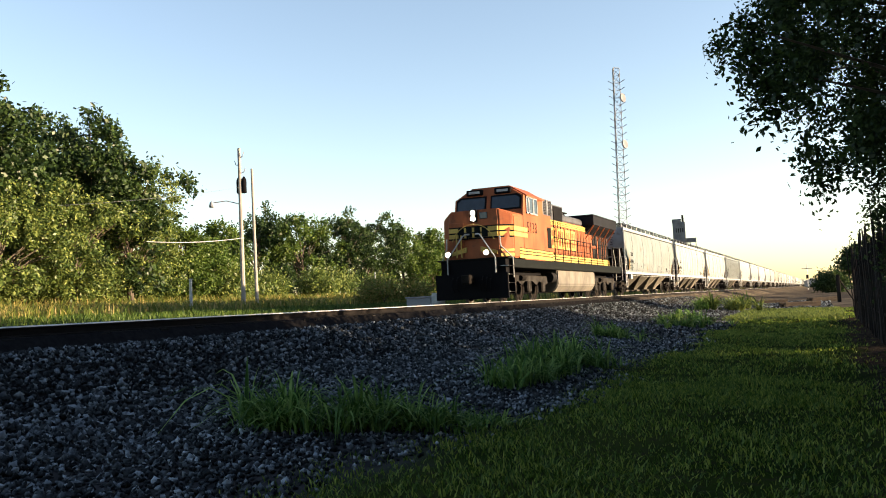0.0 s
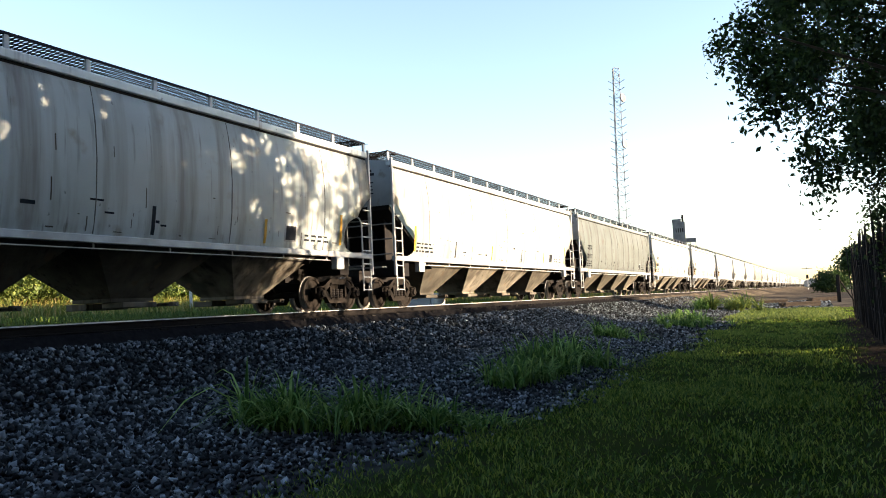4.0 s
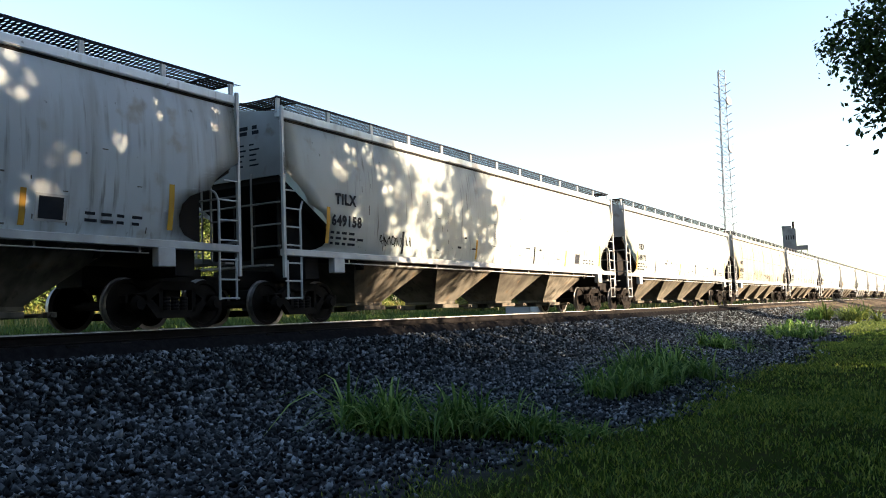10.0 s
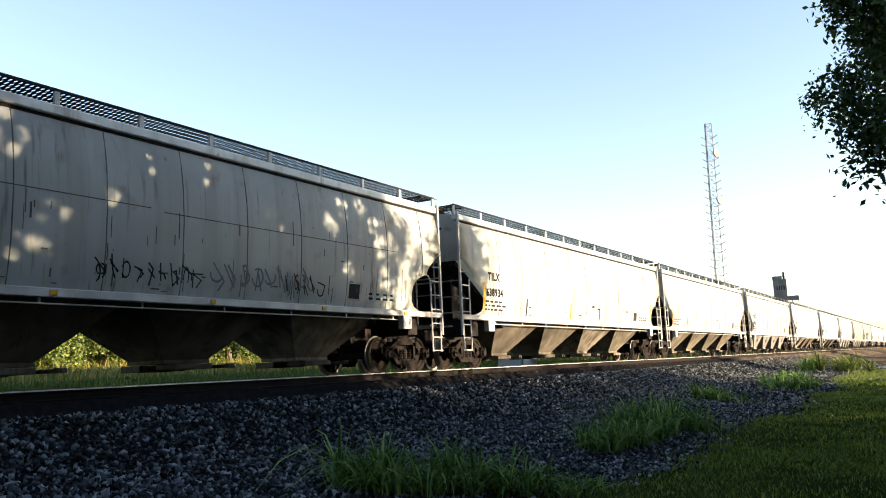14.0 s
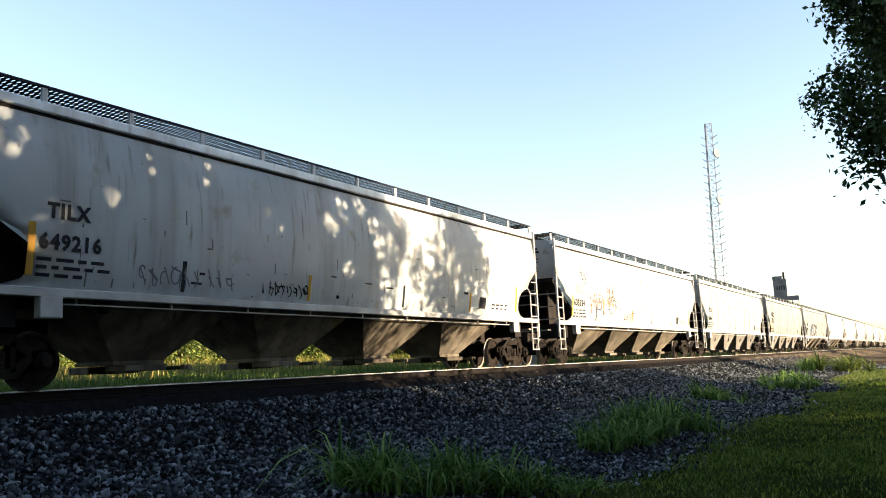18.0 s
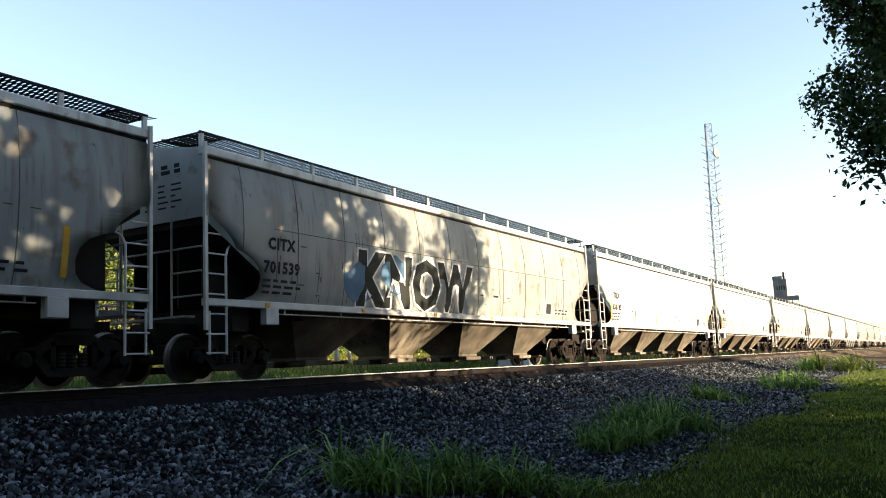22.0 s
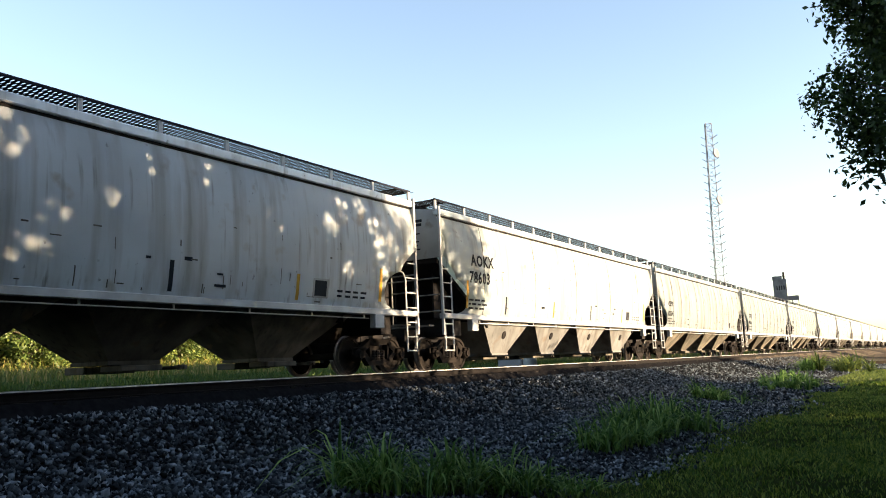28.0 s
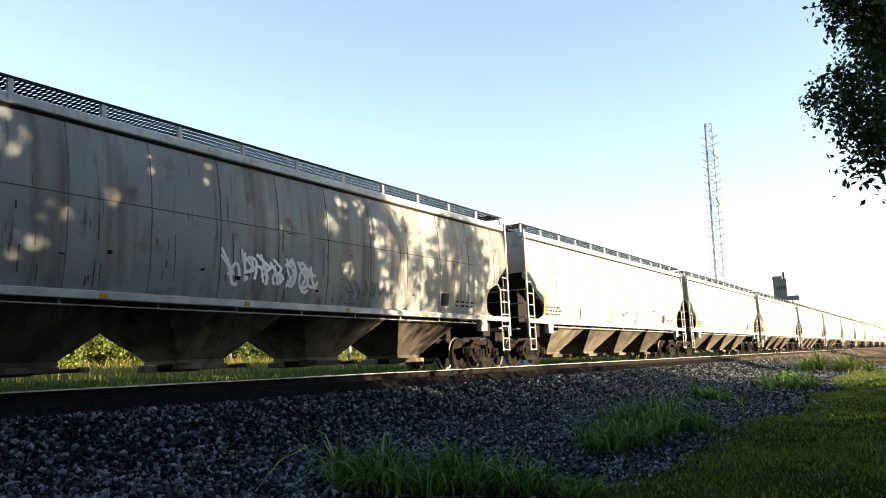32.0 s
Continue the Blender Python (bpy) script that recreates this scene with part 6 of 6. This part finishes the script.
        part("stanchion", bar(nb(), (1.46, y, 1.64), (1.46, y, 2.72), 0.024), K, lo)
    part("hand_rail", pipe(nb(), [(1.46, 6.95, 1.9), (1.46, 6.95, 2.72), (1.46, 20.6, 2.72), (1.46, 20.75, 2.5), (1.46, 20.8, 1.6)], 0.024), K, lo)
    part("lower_rail", bar(nb(), (1.46, 6.95, 2.2), (1.46, 20.6, 2.2), 0.016), K, lo)
    for s in (1, -1):
        part("front_rail", pipe(nb(), [(s * 1.0, 0.08, 1.1), (s * 1.0, 0.08, 1.68), (s * 0.38, 0.22, 2.55), (s * 0.28, 0.3, 2.62), (s * 0.12, 0.32, 2.62)], 0.028), M["white_paint"], lo, "pale front handrail")
        part("front_rail", pipe(nb(), [(s * 1.5, 0.74, 0.9), (s * 1.5, 0.74, 1.66), (s * 1.14, 0.4, 2.12), (s * 1.12, 0.38, 2.5)], 0.028), M["white_paint"], lo, "pale front handrail")
    for x in (1.48, 1.1):
        part("rear_rail", pipe(nb(), [(x, 20.85, 1.65), (x, 20.9, 2.75), (x, 21.4, 2.0), (x, 21.45, 0.9)], 0.026), M["white_paint"], lo, "pale rear handrail")
    for z in (0.4, 0.85):
        part("rear_step", box(nb(), 1.0, 1.5, 20.9, 21.5, z, z + 0.04), K, lo)
    part("rear_coupler", box(nb(), -0.14, 0.14, 20.7, 21.9, 0.74, 1.0, 0.03), M["truck_steel"], lo)
    # tank and trucks
    # added black boxes fill the shaded space under the frame and close the see-through
    for y0, y1 in ((0.9, 7.25), (14.6, 20.6)):
        part("traction_motor", box(nb(), -0.68, 0.68, y0, y1, 0.28, 1.27, 0.06), K, lo, "dark underframe machinery")
    tk = extrude(nb(), [(-1.42, 0.62), (-1.2, 0.32), (1.2, 0.32), (1.42, 0.62), (1.42, 1.3), (-1.42, 1.3)], "y", 7.3, 14.5)
    bmesh.ops.bevel(tk, geom=tk.edges[:], offset=0.05, segments=2, affect="EDGES")
    part("fuel_tank", tk, M["tank"], lo, "dusty grey fuel tank")
    part("air_tank", bar(nb(), (1.2, 6.6, 0.95), (1.2, 7.2, 0.95), 0.22, 14), D, lo)
    for y in (3.6, 17.6):
        t = part("truck", box(nb(), -0.9, 0.9, y - 2.6, y + 2.6, 0.75, 1.05, 0.03), D, lo)
        for sx in (-1, 1):
            sf = nb()
            extrude(sf, [(y - 2.75, 0.7), (y - 2.6, 1.0), (y + 2.6, 1.0), (y + 2.75, 0.7), (y + 2.4, 0.62), (y + 1.5, 0.78), (y + 1.0, 0.62), (y + 0.5, 0.78), (y - 0.5, 0.78), (y - 1.0, 0.62), (y - 1.5, 0.78), (y - 2.4, 0.62)], "x", sx * 1.02, sx * 1.2)
            part("side_frame", sf, M["loco_truck"], t)
            for dy in (-2.02, 0, 2.02):
                part("journal_box", box(nb(), sx * 1.14 - 0.1, sx * 1.14 + 0.1, y + dy - 0.24, y + dy + 0.24, 0.32, 0.8, 0.05), M["loco_truck"], t)
            part("brake_cylinder", bar(nb(), (sx * 1.25, y - 1.3, 0.9), (sx * 1.25, y - 0.8, 0.9), 0.11, 10), M["truck_steel"], t)
        for dy in (-2.02, 0, 2.02):
            w = part("wheelset", LOCO_WHEELSET, None, t)
            w.matrix_parent_inverse = Matrix.Translation((0, 21.4 - (21.4 - y - dy) * 1.0125, LOCO_R))
            LOCO_WHEELS.append(w)
    fit_size = Matrix.Translation((0, -0.2675, 0)) @ Matrix.Diagonal((1.06, 1.0125, 1.085, 1))
    for o in lo.children_recursive:
        if o.name.split(".")[0] != "wheelset":
            o.data.transform(fit_size)
    return lo


def lettering_flat(text, size, y, z, x):
    cu = bpy.data.curves.new("lettering", "FONT")
    cu.body, cu.size, cu.extrude, cu.space_character = text, size, 0.002, 1.15
    ob = bpy.data.objects.new("lettering", cu)
    me = bpy.data.meshes.new_from_object(ob)
    bpy.data.objects.remove(ob)
    bpy.data.curves.remove(cu)
    for v in me.vertices:
        a, b, c = v.co
        v.co = (x + c, y + a, z + b)
    return me


LOCO = locomotive()

# ---------------------------------------------------------------- wooden ties, piece by piece along the near stretch
track_bed = thing("track_bed", pose(TRACK_X, 0, 0), "dark creosoted wooden ties under the rails", "ties", kind="structure")
tie_me = bpy.data.meshes.new("tie")
bm = box(nb(), -1.3, 1.3, -0.115, 0.115, -0.36, -0.175, 0.012)
bm.to_mesh(tie_me)
bm.free()
tie_me.materials.append(M["tie"])
rt = random.Random(9)
for k in range(250):
    part("tie", tie_me, None, track_bed, at=pose(rt.uniform(-0.04, 0.04), 4 + 0.5 * k, rt.uniform(-0.006, 0.004), 0, rt.uniform(-0.3, 0.3), rt.uniform(-0.8, 0.8)))

# ---------------------------------------------------------------- what moves
# distance of the locomotive's front along the track, second by second
RUN = [32.54, 13.58, -5.14, -23.89, -43.01, -62.41, -81.9, -101.33, -120.58, -140.4, -159.55, -179.2, -198.5, -217.85, -237.03, -256.41, -275.96, -295.72,
       -315.68, -335.35, -356.02, -377.03, -397.0, -416.4, -435.62, -455.04, -475.01, -495.03, -514.9, -534.72, -554.48, -574.3, -593.45]


def run_at(t):
    """The front's place at t seconds, smooth through the rows of RUN."""
    k = min(31, int(t))
    u = t - k
    p = [RUN[max(0, k - 1)], RUN[k], RUN[k + 1], RUN[min(32, k + 2)]]
    if k == 0:
        p[0] = 2 * p[1] - p[2]
    if k == 31:
        p[3] = 2 * p[2] - p[1]
    return 0.5 * (2 * p[1] + (p[2] - p[0]) * u + (2 * p[0] - 5 * p[1] + 4 * p[2] - p[3]) * u * u + (3 * p[1] - p[0] - 3 * p[2] + p[3]) * u ** 3)


def spin(wheels, radius):
    """Every wheelset of one size turns alike, so they share one set of keys."""
    rows = [(k / FPS, pose(0, 0, 0, math.degrees((RUN[0] - run_at(k / FPS)) / radius) % 360)) for k in range(32 * FPS + 1)]
    walk(wheels[0], rows)
    first = wheels[0].animation_data
    for w in wheels[1:]:
        w.rotation_mode = "QUATERNION"
        d = w.animation_data_create()
        d.action = first.action
        d.action_slot = first.action_slot


def motions():
    for ob, back in [(LOCO, 0.0)] + CARS:
        walk(ob, [(0.5 * k, pose(TRACK_X, run_at(0.5 * k) + back, 0)) for k in range(65)])
    spin(WHEELS, WHEEL_R)
    spin(LOCO_WHEELS, LOCO_R)


motions()
